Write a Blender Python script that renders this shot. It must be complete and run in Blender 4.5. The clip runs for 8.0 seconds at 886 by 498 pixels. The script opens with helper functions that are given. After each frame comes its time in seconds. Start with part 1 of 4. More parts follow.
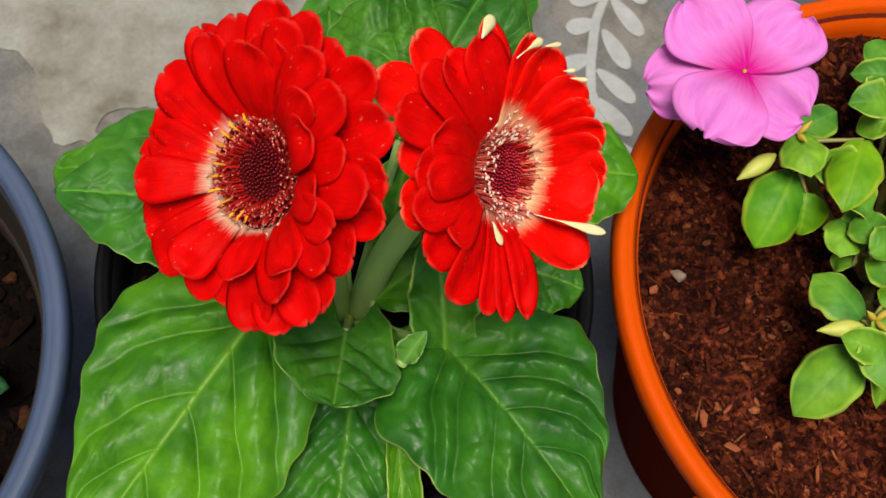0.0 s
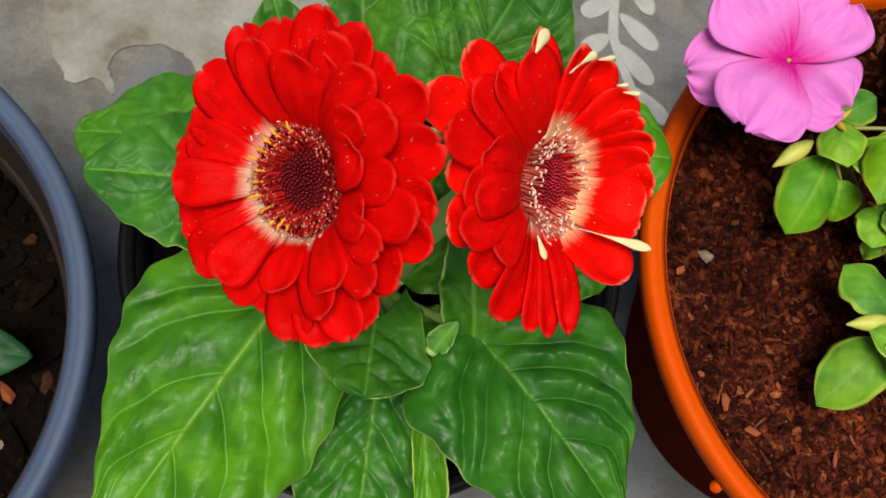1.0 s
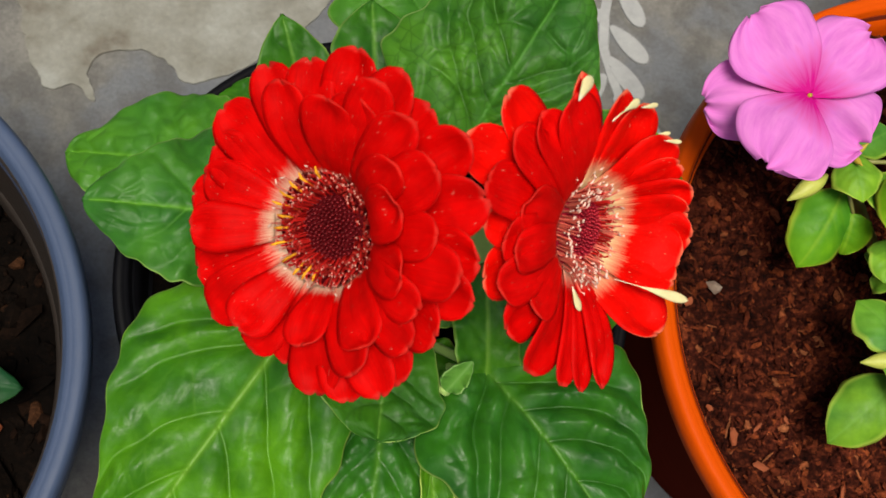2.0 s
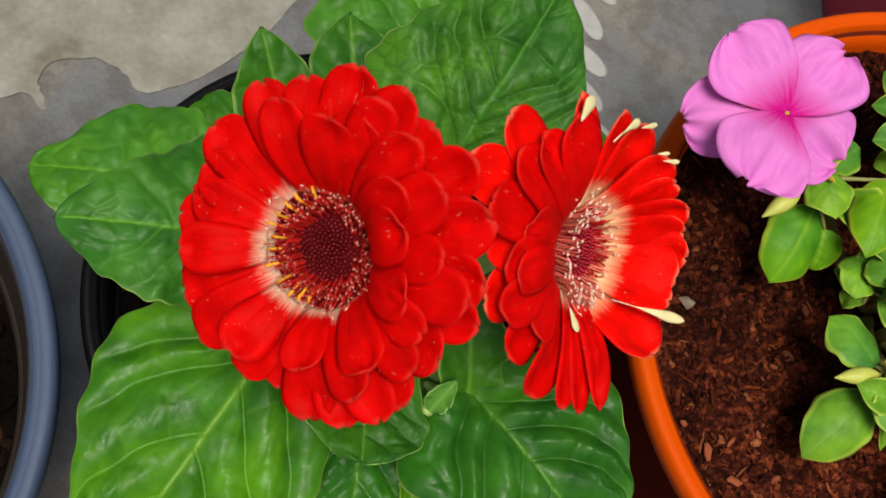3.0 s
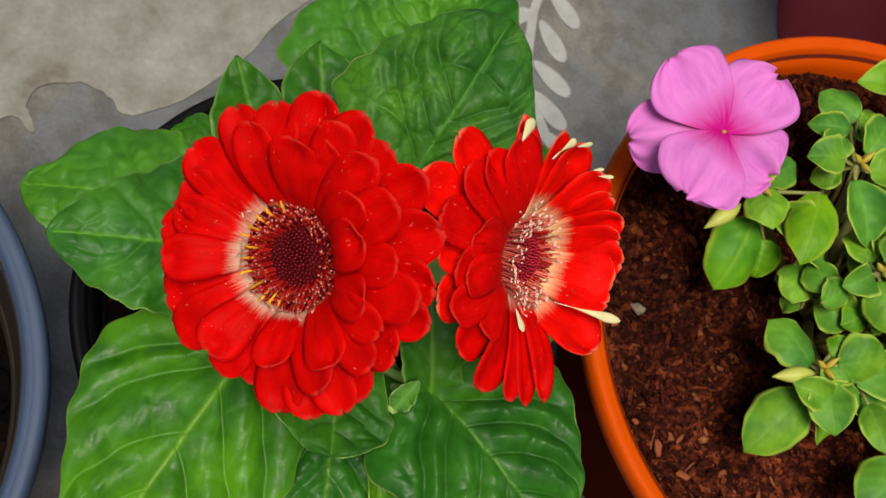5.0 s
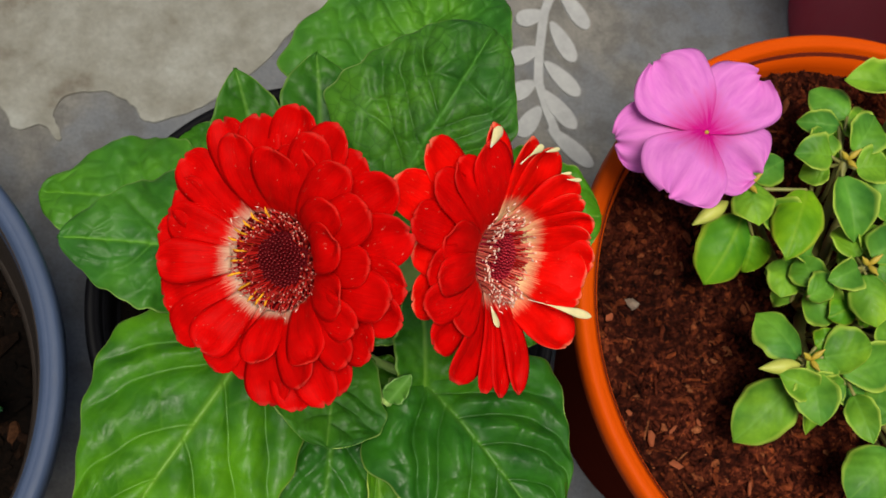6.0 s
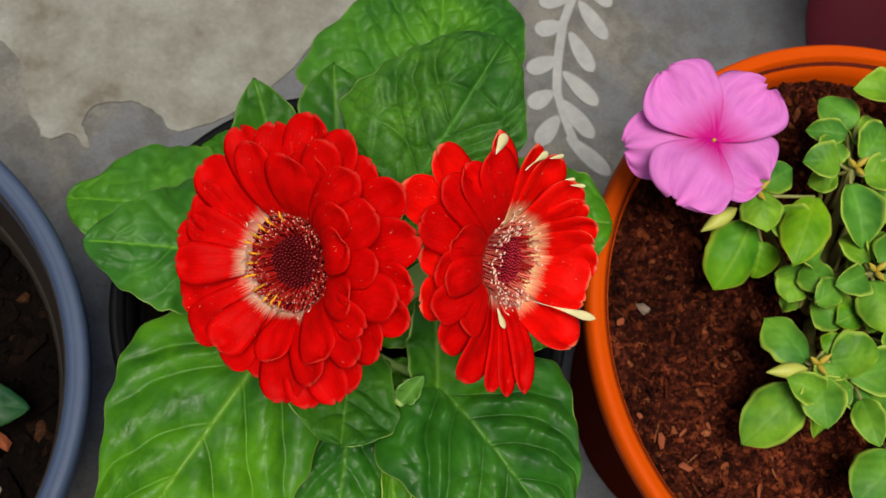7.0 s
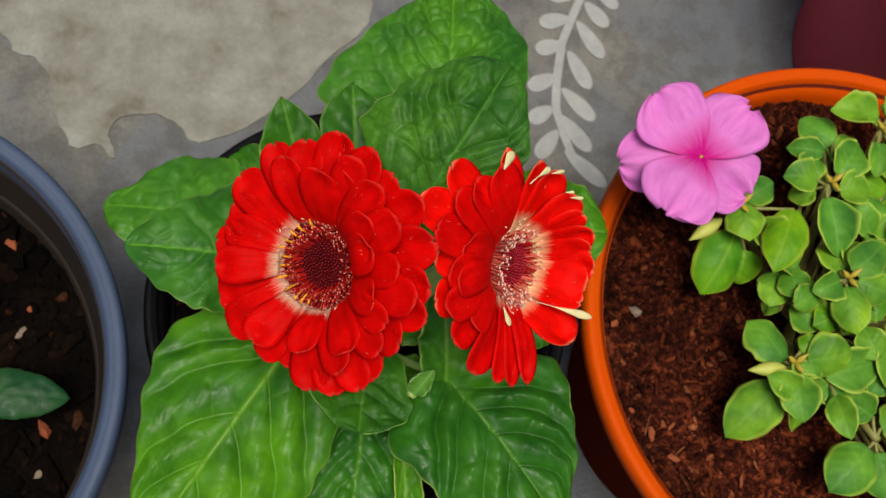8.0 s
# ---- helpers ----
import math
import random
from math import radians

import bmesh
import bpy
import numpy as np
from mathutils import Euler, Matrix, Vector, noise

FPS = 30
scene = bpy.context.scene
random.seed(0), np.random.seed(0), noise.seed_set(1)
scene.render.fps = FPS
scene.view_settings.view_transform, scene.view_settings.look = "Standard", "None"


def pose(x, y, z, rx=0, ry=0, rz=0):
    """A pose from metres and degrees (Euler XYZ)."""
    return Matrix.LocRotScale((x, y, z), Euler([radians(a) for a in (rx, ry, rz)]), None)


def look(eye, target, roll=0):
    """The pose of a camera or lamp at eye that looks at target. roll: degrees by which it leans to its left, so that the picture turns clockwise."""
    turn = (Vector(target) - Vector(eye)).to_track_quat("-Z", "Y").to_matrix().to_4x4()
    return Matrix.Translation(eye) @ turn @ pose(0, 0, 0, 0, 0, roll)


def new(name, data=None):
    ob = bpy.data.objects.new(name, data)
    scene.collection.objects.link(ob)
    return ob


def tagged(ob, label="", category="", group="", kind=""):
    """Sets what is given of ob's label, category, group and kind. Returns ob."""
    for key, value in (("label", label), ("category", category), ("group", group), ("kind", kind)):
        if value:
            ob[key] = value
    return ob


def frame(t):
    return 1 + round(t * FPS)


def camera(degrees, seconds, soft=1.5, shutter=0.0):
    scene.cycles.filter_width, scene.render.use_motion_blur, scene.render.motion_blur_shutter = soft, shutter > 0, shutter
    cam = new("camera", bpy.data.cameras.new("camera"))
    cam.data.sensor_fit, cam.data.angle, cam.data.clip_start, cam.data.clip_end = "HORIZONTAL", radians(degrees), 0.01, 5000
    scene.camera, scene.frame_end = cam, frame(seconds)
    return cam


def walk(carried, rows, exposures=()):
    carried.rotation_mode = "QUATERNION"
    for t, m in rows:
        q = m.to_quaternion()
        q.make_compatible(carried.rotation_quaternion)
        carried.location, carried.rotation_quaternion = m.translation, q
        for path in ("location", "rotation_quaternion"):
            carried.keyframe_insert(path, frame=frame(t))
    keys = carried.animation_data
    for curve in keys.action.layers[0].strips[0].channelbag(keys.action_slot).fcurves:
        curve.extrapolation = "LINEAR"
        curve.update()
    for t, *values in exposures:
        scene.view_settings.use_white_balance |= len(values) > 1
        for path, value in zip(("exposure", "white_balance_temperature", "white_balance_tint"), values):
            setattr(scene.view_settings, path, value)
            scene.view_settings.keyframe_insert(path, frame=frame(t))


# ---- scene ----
cam = camera(43.0, 8.0)
cam.data.dof.use_dof, cam.data.dof.focus_distance, cam.data.dof.aperture_fstop = True, 0.41, 24.0
METRES, EYE, TILT, LEAN, TURN = 0.25, 0.67, -68.4, -7.1, 0.0
ROWS = [
    (0.0, 0.0, 0.0, 0.0, 0.0, 0.0, -0.0),
    (0.2, 0.0008, 0.0232, 0.0692, 0.09, -1.76, -0.42),
    (0.5, -0.0449, 0.0209, 0.1308, -0.19, -4.01, -1.04),
    (0.7, -0.0400, 0.0290, 0.1365, 0.05, -4.35, -1.12),
    (1.0, -0.066, 0.0287, 0.1445, -0.41, -5.47, -1.57),
    (1.5, -0.0991, 0.0457, 0.1717, -1.35, -6.12, -2.12),
    (1.7, -0.1199, 0.0640, 0.1918, -1.82, -6.20, -2.33),
    (2.8, -0.2457, 0.1332, 0.2217, -5.98, -5.93, -2.62),
    (3.0, -0.239, 0.1233, 0.2231, -6.45, -5.7, -2.78),
    (3.5, -0.2495, 0.1061, 0.2143, -7.06, -5.05, -2.84),
    (4.0, -0.2459, 0.0791, 0.2251, -7.72, -4.49, -2.93),
    (4.5, -0.2615, 0.0301, 0.2201, -7.97, -4.35, -2.83),
    (5.0, -0.2196, -0.0163, 0.2254, -7.24, -4.74, -2.43),
    (5.2, -0.2028, -0.0325, 0.2340, -6.83, -4.89, -2.11),
    (6.3, -0.1129, -0.1301, 0.2413, -4.35, -5.10, -1.43),
    (6.5, -0.1012, -0.1406, 0.2394, -4.05, -4.95, -1.43),
    (7.0, -0.1123, -0.163, 0.2397, -3.4, -4.6, -1.57),
    (7.5, -0.1675, -0.1788, 0.2283, -3.19, -4.4, -1.64),
    (8.0, -0.1494, -0.3398, 0.2475, -3.6, -4.16, -2.02),
]
walk(cam, [(t, pose(0, 0, EYE, TILT, LEAN, TURN) @ pose(METRES * x, METRES * y, METRES * z, 90 + pitch, roll, yaw)) for t, x, y, z, yaw, pitch, roll in ROWS],
     exposures=[(0.0, 0.12), (1.0, 0.08), (2.0, 0.04), (3.5, -0.04), (8.0, -0.18)])

# ---- light: soft, bright daylight from a hazy sky ----
SUN_UP, SUN_ROUND = 78.0, 212.0   # elevation, and compass turn of the sun, degrees
world = bpy.data.worlds.new("sky")
scene.world = world
world.use_nodes = True
wn = world.node_tree.nodes
sky = wn.new("ShaderNodeTexSky")
sky.sky_type = "NISHITA"
sky.sun_disc = False
sky.sun_elevation, sky.sun_rotation = radians(SUN_UP), radians(SUN_ROUND)
sky.dust_density = 4.0
wn["Background"].inputs["Strength"].default_value = 0.066
world.node_tree.links.new(sky.outputs["Color"], wn["Background"].inputs["Color"])
sun_data = bpy.data.lights.new("sun", "SUN")
sun_data.energy, sun_data.angle, sun_data.color = 3.85, radians(24), (1.0, 0.945, 0.815)
sun = new("sun", sun_data)
az, el = radians(SUN_ROUND), radians(SUN_UP)
sun.matrix_world = look((5 * math.sin(az) * math.cos(el), 5 * math.cos(az) * math.cos(el), 5 * math.sin(el)), (0, 0, 0))


# ---- materials ----
def nodes_of(name):
    m = bpy.data.materials.new(name)
    m.use_nodes = True
    t = m.node_tree
    return m, t, t.nodes["Principled BSDF"], t.links


def put(t, kind, **values):
    n = t.nodes.new(kind)
    for key, value in values.items():
        n.inputs[key].default_value = value
    return n


def noise_of(t, scale, detail=4.0, rough=0.55, stretch=None):
    n = put(t, "ShaderNodeTexNoise", Scale=scale, Detail=detail, Roughness=rough)
    co = t.nodes.new("ShaderNodeTexCoord")
    if stretch:
        mp = put(t, "ShaderNodeMapping", Scale=stretch)
        t.links.new(co.outputs["Object"], mp.inputs["Vector"])
        t.links.new(mp.outputs["Vector"], n.inputs["Vector"])
    else:
        t.links.new(co.outputs["Object"], n.inputs["Vector"])
    return n.outputs["Fac"]


def ramp_of(t, fac, stops):
    n = t.nodes.new("ShaderNodeValToRGB")
    while len(n.color_ramp.elements) < len(stops):
        n.color_ramp.elements.new(0.5)
    for e, (p, c) in zip(n.color_ramp.elements, stops):
        e.position = p
        e.color = (*c, 1.0) if len(c) == 3 else c
    t.links.new(fac, n.inputs["Fac"])
    return n.outputs["Color"]


def mix_of(t, fac, a, b, how="MIX"):
    n = t.nodes.new("ShaderNodeMixRGB")
    n.blend_type = how
    for key, value in (("Fac", fac), ("Color1", a), ("Color2", b)):
        if isinstance(value, (int, float)):
            n.inputs[key].default_value = value
        elif isinstance(value, tuple):
            n.inputs[key].default_value = (*value, 1.0)
        else:
            t.links.new(value, n.inputs[key])
    return n.outputs["Color"]


def maths(t, how, a, b=0.0):
    n = t.nodes.new("ShaderNodeMath")
    n.operation = how
    for i, value in enumerate((a, b)):
        if isinstance(value, (int, float)):
            n.inputs[i].default_value = value
        else:
            t.links.new(value, n.inputs[i])
    return n.outputs["Value"]


def trait(t, name):
    n = t.nodes.new("ShaderNodeAttribute")
    n.attribute_name = name
    return n.outputs["Fac"]


def bump_of(t, bsdf, height, strength, distance):
    n = put(t, "ShaderNodeBump", Strength=strength, Distance=distance)
    t.links.new(height, n.inputs["Height"])
    t.links.new(n.outputs["Normal"], bsdf.inputs["Normal"])
    return n


def see_through(m, t, bsdf, colour, share):
    """Light that passes a thin leaf or petal."""
    tr = t.nodes.new("ShaderNodeBsdfTranslucent")
    mx = put(t, "ShaderNodeMixShader", Fac=share)
    if isinstance(colour, tuple):
        tr.inputs["Color"].default_value = (*colour, 1.0)
    else:
        t.links.new(colour, tr.inputs["Color"])
    t.links.new(bsdf.outputs["BSDF"], mx.inputs[1])
    t.links.new(tr.outputs["BSDF"], mx.inputs[2])
    t.links.new(mx.outputs["Shader"], t.nodes["Material Output"].inputs["Surface"])


def plain(name, a, b, scale, rough, bump=0.2, size=0.001, stretch=None, fine=None, shine=0.5):
    m, t, p, _ = nodes_of(name)
    n = noise_of(t, scale, 5.0, 0.6, stretch)
    c = mix_of(t, n, a, b)
    k = noise_of(t, fine or scale * 6, 4.0, 0.6, stretch)
    c = mix_of(t, 0.35, c, mix_of(t, k, a, b))
    t.links.new(c, p.inputs["Base Color"])
    p.inputs["Specular IOR Level"].default_value = shine
    t.links.new(maths(t, "MULTIPLY_ADD", k, 0.2), p.inputs["Roughness"])
    t.nodes[-1].inputs[2].default_value = rough - 0.1
    bump_of(t, p, k, bump, size)
    return m


def leaf_material(name, dark, light, vein, rim, rough=0.46, scale=60.0, share=0.2, side=None, cells=260.0, web=0.10, relief=0.30, gloss=0.25):
    m, t, p, _ = nodes_of(name)
    n = noise_of(t, scale, 4.0, 0.55)
    c = ramp_of(t, n, [(0.32, dark), (0.68, light)])
    c = mix_of(t, 1.0, c, ramp_of(t, noise_of(t, scale * 0.36, 2.0), [(0.36, (0.60, 0.76, 1.0)), (0.62, (1.32, 1.18, 0.85))]), "MULTIPLY")
    info = t.nodes.new("ShaderNodeObjectInfo")
    tint = ramp_of(t, info.outputs["Random"], [(0.0, (0.85, 0.94, 0.85) if web else (0.58, 0.82, 1.15)), (1.0, (1.10, 1.05, 0.9) if web else (1.18, 1.08, 0.7))])
    c = mix_of(t, 1.0, c, tint, "MULTIPLY")
    co = t.nodes.new("ShaderNodeTexCoord")
    warp = put(t, "ShaderNodeTexNoise", Scale=90.0, Detail=2.0)
    t.links.new(co.outputs["Object"], warp.inputs["Vector"])
    moved = t.nodes.new("ShaderNodeVectorMath")
    moved.operation = "MULTIPLY_ADD"
    moved.inputs[1].default_value = (0.0035, 0.0035, 0.0035)
    t.links.new(warp.outputs["Color"], moved.inputs[0])
    t.links.new(co.outputs["Object"], moved.inputs[2])
    net = put(t, "ShaderNodeTexVoronoi", Scale=cells, Randomness=1.0)
    net.feature = "DISTANCE_TO_EDGE"
    t.links.new(moved.outputs[0], net.inputs["Vector"])
    cell = net.outputs["Distance"]
    # cell edges painted darker, as the shade in the creases between puckers
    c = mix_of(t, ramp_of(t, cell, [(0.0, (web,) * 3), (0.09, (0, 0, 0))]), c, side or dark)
    c = mix_of(t, ramp_of(t, noise_of(t, scale * 14, 2.0), [(0.70, (0, 0, 0)), (0.78, (0.12 if web else 0.0,) * 3)]), c, (0.36, 0.50, 0.22))
    # a thin pale sheen painted into the colour in soft patches
    sheen_patch = maths(t, "MULTIPLY", ramp_of(t, noise_of(t, 150, 3.0, 0.6), [(0.48, (0, 0, 0)), (0.72, (1, 1, 1))]), ramp_of(t, noise_of(t, 34, 2.0), [(0.42, (0, 0, 0)), (0.62, (0.13 if web else 0.0,) * 3)]))
    c = mix_of(t, sheen_patch, c, (0.20, 0.38, 0.20))
    # a dark side colour paints groove shade along the side veins
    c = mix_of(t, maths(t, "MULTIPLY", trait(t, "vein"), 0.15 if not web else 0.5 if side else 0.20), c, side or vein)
    c = mix_of(t, maths(t, "MULTIPLY", trait(t, "midrib"), 0.85 if web else 0.4), c, vein)
    c = mix_of(t, trait(t, "rim"), c, rim)
    t.links.new(c, p.inputs["Base Color"])
    spots = noise_of(t, scale * 7, 4.0, 0.6)
    t.links.new(ramp_of(t, spots, [(0.3, (rough - 0.08,) * 3), (0.75, (rough + 0.2,) * 3)]), p.inputs["Roughness"])
    dome = maths(t, "MULTIPLY", ramp_of(t, cell, [(0.0, (0, 0, 0)), (0.30, (0.8,) * 3), (0.6, (1, 1, 1))]), 0.2 if web else 0.0)
    bump_of(t, p, maths(t, "ADD", maths(t, "ADD", dome, maths(t, "MULTIPLY", noise_of(t, scale * 2.6, 3.0), 1.2)), maths(t, "MULTIPLY", spots, 0.5)), relief, 0.0008)
    p.inputs["Specular IOR Level"].default_value = gloss
    see_through(m, t, p, mix_of(t, 0.5, c, (0.20, 0.42, 0.01)), share)
    return m


def petal_material(name, body, deep, base, edge0, edge1, share=0.10, rough=0.55, streaks=26.0, glitter=0.03, hem_share=0.05, glint_flecks=0.6):
    m, t, p, _ = nodes_of(name)
    comb = t.nodes.new("ShaderNodeCombineXYZ")
    info = t.nodes.new("ShaderNodeObjectInfo")
    t.links.new(maths(t, "MULTIPLY", trait(t, "along"), 3.0), comb.inputs[0])
    t.links.new(maths(t, "MULTIPLY", trait(t, "across"), streaks), comb.inputs[1])
    t.links.new(maths(t, "MULTIPLY", info.outputs["Random"], 50.0), comb.inputs[2])
    st = put(t, "ShaderNodeTexNoise", Scale=1.0, Detail=3.0, Roughness=0.6)
    t.links.new(comb.outputs[0], st.inputs["Vector"])
    streak = st.outputs["Fac"]
    c = mix_of(t, ramp_of(t, streak, [(0.35, (0, 0, 0)), (0.75, (0.7,) * 3)]), body, deep)
    c = mix_of(t, 1.0, c, ramp_of(t, noise_of(t, 130, 2.0), [(0.3, (0.78 if glint_flecks else 0.97,) * 3), (0.7, (1.08 if glint_flecks else 1.02,) * 3)]), "MULTIPLY")
    # sparse pale flecks, painted as glints and drawn out along the petal
    fleck = t.nodes.new("ShaderNodeCombineXYZ")
    t.links.new(maths(t, "MULTIPLY", trait(t, "along"), 9.0), fleck.inputs[0])
    t.links.new(maths(t, "MULTIPLY", trait(t, "across"), 11.0), fleck.inputs[1])
    t.links.new(maths(t, "MULTIPLY", info.outputs["Random"], 90.0), fleck.inputs[2])
    specks = put(t, "ShaderNodeTexNoise", Scale=1.7, Detail=2.0, Roughness=0.6)
    t.links.new(fleck.outputs[0], specks.inputs["Vector"])
    c = mix_of(t, ramp_of(t, specks.outputs["Fac"], [(0.71, (0, 0, 0)), (0.77, (glint_flecks,) * 3)]), c, base)
    reach = maths(t, "ADD", trait(t, "along"), maths(t, "MULTIPLY", maths(t, "SUBTRACT", streak, 0.5), 0.34))
    c = mix_of(t, ramp_of(t, reach, [(edge0, (1, 1, 1)), (edge1, (0, 0, 0))]), c, base)
    c = mix_of(t, ramp_of(t, noise_of(t, 2600, 1.0), [(0.66, (0, 0, 0)), (0.76, (glitter,) * 3)]), c, base)
    # a thin pale edge on the outer part of the petal
    side = maths(t, "SUBTRACT", maths(t, "ABSOLUTE", trait(t, "across")), maths(t, "MULTIPLY", maths(t, "SUBTRACT", 1.0, trait(t, "along")), 0.16))
    hem = maths(t, "MAXIMUM", side, trait(t, "along"))
    c = mix_of(t, ramp_of(t, hem, [(0.962, (0, 0, 0)), (0.992, (hem_share,) * 3)]), c, base)
    t.links.new(c, p.inputs["Base Color"])
    p.inputs["Roughness"].default_value = rough
    p.inputs["Specular IOR Level"].default_value = 0.045
    bump_of(t, p, maths(t, "ADD", streak, noise_of(t, 900, 2.0)), 0.12, 0.0005)
    see_through(m, t, p, c, share)
    return m


def soil_material(name, stops, rough=0.92):
    m, t, p, _ = nodes_of(name)
    geo = t.nodes.new("ShaderNodeNewGeometry")
    n = noise_of(t, 500, 4.0, 0.7)
    c = mix_of(t, 0.5, ramp_of(t, geo.outputs["Random Per Island"], stops), ramp_of(t, ramp_of(t, noise_of(t, 260, 3.0, 0.7), [(0.36, (0, 0, 0)), (0.72, (1, 1, 1))]), stops))
    c = mix_of(t, 1.0, c, ramp_of(t, n, [(0.28, (0.30, 0.27, 0.26)), (0.72, (1.6, 1.5, 1.4))]), "MULTIPLY")
    c = mix_of(t, 1.0, c, ramp_of(t, noise_of(t, 22, 3.0, 0.6), [(0.36, (0.32, 0.29, 0.28)), (0.66, (1.15, 1.10, 1.05))]), "MULTIPLY")
    t.links.new(c, p.inputs["Base Color"])
    p.inputs["Roughness"].default_value = rough
    p.inputs["Specular IOR Level"].default_value = 0.06
    bump_of(t, p, n, 0.6, 0.001)
    return m


def ground_material():
    m, t, p, _ = nodes_of("worn_concrete")
    big = noise_of(t, 7, 5.0, 0.6)
    mid = noise_of(t, 38, 5.0, 0.65)
    grit = noise_of(t, 420, 4.0, 0.7)
    c = ramp_of(t, big, [(0.34, (0.098, 0.107, 0.124)), (0.50, (0.134, 0.139, 0.148)), (0.58, (0.162, 0.155, 0.141)), (0.72, (0.215, 0.203, 0.180))])
    c = mix_of(t, ramp_of(t, mid, [(0.46, (0, 0, 0)), (0.60, (0.6,) * 3)]), c, (0.080, 0.076, 0.071))
    c = mix_of(t, 1.0, c, ramp_of(t, grit, [(0.3, (0.8,) * 3), (0.7, (1.15,) * 3)]), "MULTIPLY")
    t.links.new(c, p.inputs["Base Color"])
    p.inputs["Roughness"].default_value = 0.85
    bump_of(t, p, maths(t, "ADD", mid, grit), 0.4, 0.002)
    return m


def plaster_material():
    m, t, p, _ = nodes_of("spilt_cement")
    mid = noise_of(t, 26, 5.0, 0.6)
    grit = noise_of(t, 300, 4.0, 0.7)
    c = ramp_of(t, mid, [(0.27, (0.115, 0.094, 0.070)), (0.40, (0.190, 0.182, 0.150)), (0.60, (0.256, 0.254, 0.222)), (0.75, (0.305, 0.308, 0.278))])
    c = mix_of(t, 1.0, c, ramp_of(t, grit, [(0.3, (0.85,) * 3), (0.7, (1.1,) * 3)]), "MULTIPLY")
    t.links.new(c, p.inputs["Base Color"])
    p.inputs["Roughness"].default_value = 0.8
    bump_of(t, p, maths(t, "ADD", mid, grit), 0.35, 0.002)
    return m


CONCRETE = ground_material()
CEMENT = plaster_material()
CHALK = plain("white_floor_paint", (0.18, 0.185, 0.185), (0.47, 0.475, 0.47), 90, 0.85, 0.5, fine=500)
ORANGE = plain("orange_plastic", (0.52, 0.057, 0.001), (0.64, 0.080, 0.0015), 22, 0.5, 0.12, stretch=(1, 1, 5), shine=0.05)
# orange plastic below the rim, with the shade of the gap in its colour
ORANGE_SHADED = plain("orange_plastic_shaded", (0.075, 0.011, 0.006), (0.125, 0.018, 0.009), 22, 0.9, 0.2, stretch=(1, 1, 5), shine=0.0)
# dark rim plastic with the sky's blue reflection painted into its base colour
SLATE_SHEEN = plain("slate_plastic_sky_sheen", (0.037, 0.056, 0.105), (0.062, 0.088, 0.158), 30, 0.55, 0.25, stretch=(1, 1, 4), shine=0.28)
BLACK = plain("black_plastic", (0.0025, 0.0025, 0.003), (0.006, 0.006, 0.008), 30, 0.45, 0.15, shine=0.06)
# brown dust on plastic, darkened further to carry the shade inside the pot
DUSTY_SHADED = plain("dusty_shaded_plastic", (0.009, 0.0065, 0.005), (0.032, 0.023, 0.018), 40, 0.6, 0.3, stretch=(1, 1, 3), shine=0.3)
MAROON = plain("maroon_plastic", (0.52, 0.016, 0.050), (0.64, 0.026, 0.075), 20, 0.32, 0.1, stretch=(1, 1, 0.2), shine=0.22)
COIR = soil_material("coir_soil", [(0.0, (0.006, 0.0018, 0.0013)), (0.40, (0.048, 0.0102, 0.0056)), (0.75, (0.148, 0.035, 0.016)), (0.94, (0.32, 0.080, 0.026)), (1.0, (0.48, 0.19, 0.085))])
# dark soil, its stops lowered further for the deep shade inside the pots
PEAT_SHADED = soil_material("shaded_dark_soil", [(0.0, (0.002, 0.0013, 0.001)), (0.7, (0.006, 0.0036, 0.0024)), (0.93, (0.020, 0.010, 0.006)), (1.0, (0.10, 0.045, 0.022))])
LEAF = leaf_material("gerbera_leaf", (0.028, 0.138, 0.003), (0.077, 0.267, 0.0065), (0.175, 0.38, 0.037), (0.46, 0.62, 0.12), 0.42, gloss=0.31)
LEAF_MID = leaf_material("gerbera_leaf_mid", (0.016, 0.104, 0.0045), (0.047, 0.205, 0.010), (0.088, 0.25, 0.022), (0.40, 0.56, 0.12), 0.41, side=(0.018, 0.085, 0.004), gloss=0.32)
LEAF_SOFT = leaf_material("gerbera_leaf_soft", (0.033, 0.145, 0.011), (0.076, 0.255, 0.022), (0.12, 0.34, 0.024), (0.34, 0.54, 0.12), side=(0.060, 0.220, 0.010))
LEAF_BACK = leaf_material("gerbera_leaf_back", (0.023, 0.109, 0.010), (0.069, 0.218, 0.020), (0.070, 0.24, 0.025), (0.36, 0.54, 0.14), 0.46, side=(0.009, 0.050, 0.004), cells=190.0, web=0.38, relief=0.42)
# darker copy of the leaf green for inner leaves shaded by the heads
LEAF_SHADED = leaf_material("gerbera_leaf_shaded", (0.018, 0.100, 0.005), (0.050, 0.190, 0.009), (0.11, 0.27, 0.03), (0.30, 0.46, 0.10), side=(0.012, 0.055, 0.004))
LEAF_PALE = leaf_material("gerbera_leaf_pale", (0.09, 0.25, 0.03), (0.15, 0.35, 0.06), (0.18, 0.38, 0.08), (0.28, 0.48, 0.14))
# bluish green darkened to hold the shade down in the pot
SEEDLING_SHADED = leaf_material("seedling_leaf_shaded", (0.008, 0.055, 0.016), (0.016, 0.085, 0.024), (0.03, 0.11, 0.035), (0.05, 0.14, 0.04), web=0.0)
STEM = plain("hairy_green_stem", (0.30, 0.48, 0.11), (0.42, 0.60, 0.17), 90, 0.6, 0.5, stretch=(1, 1, 0.3))
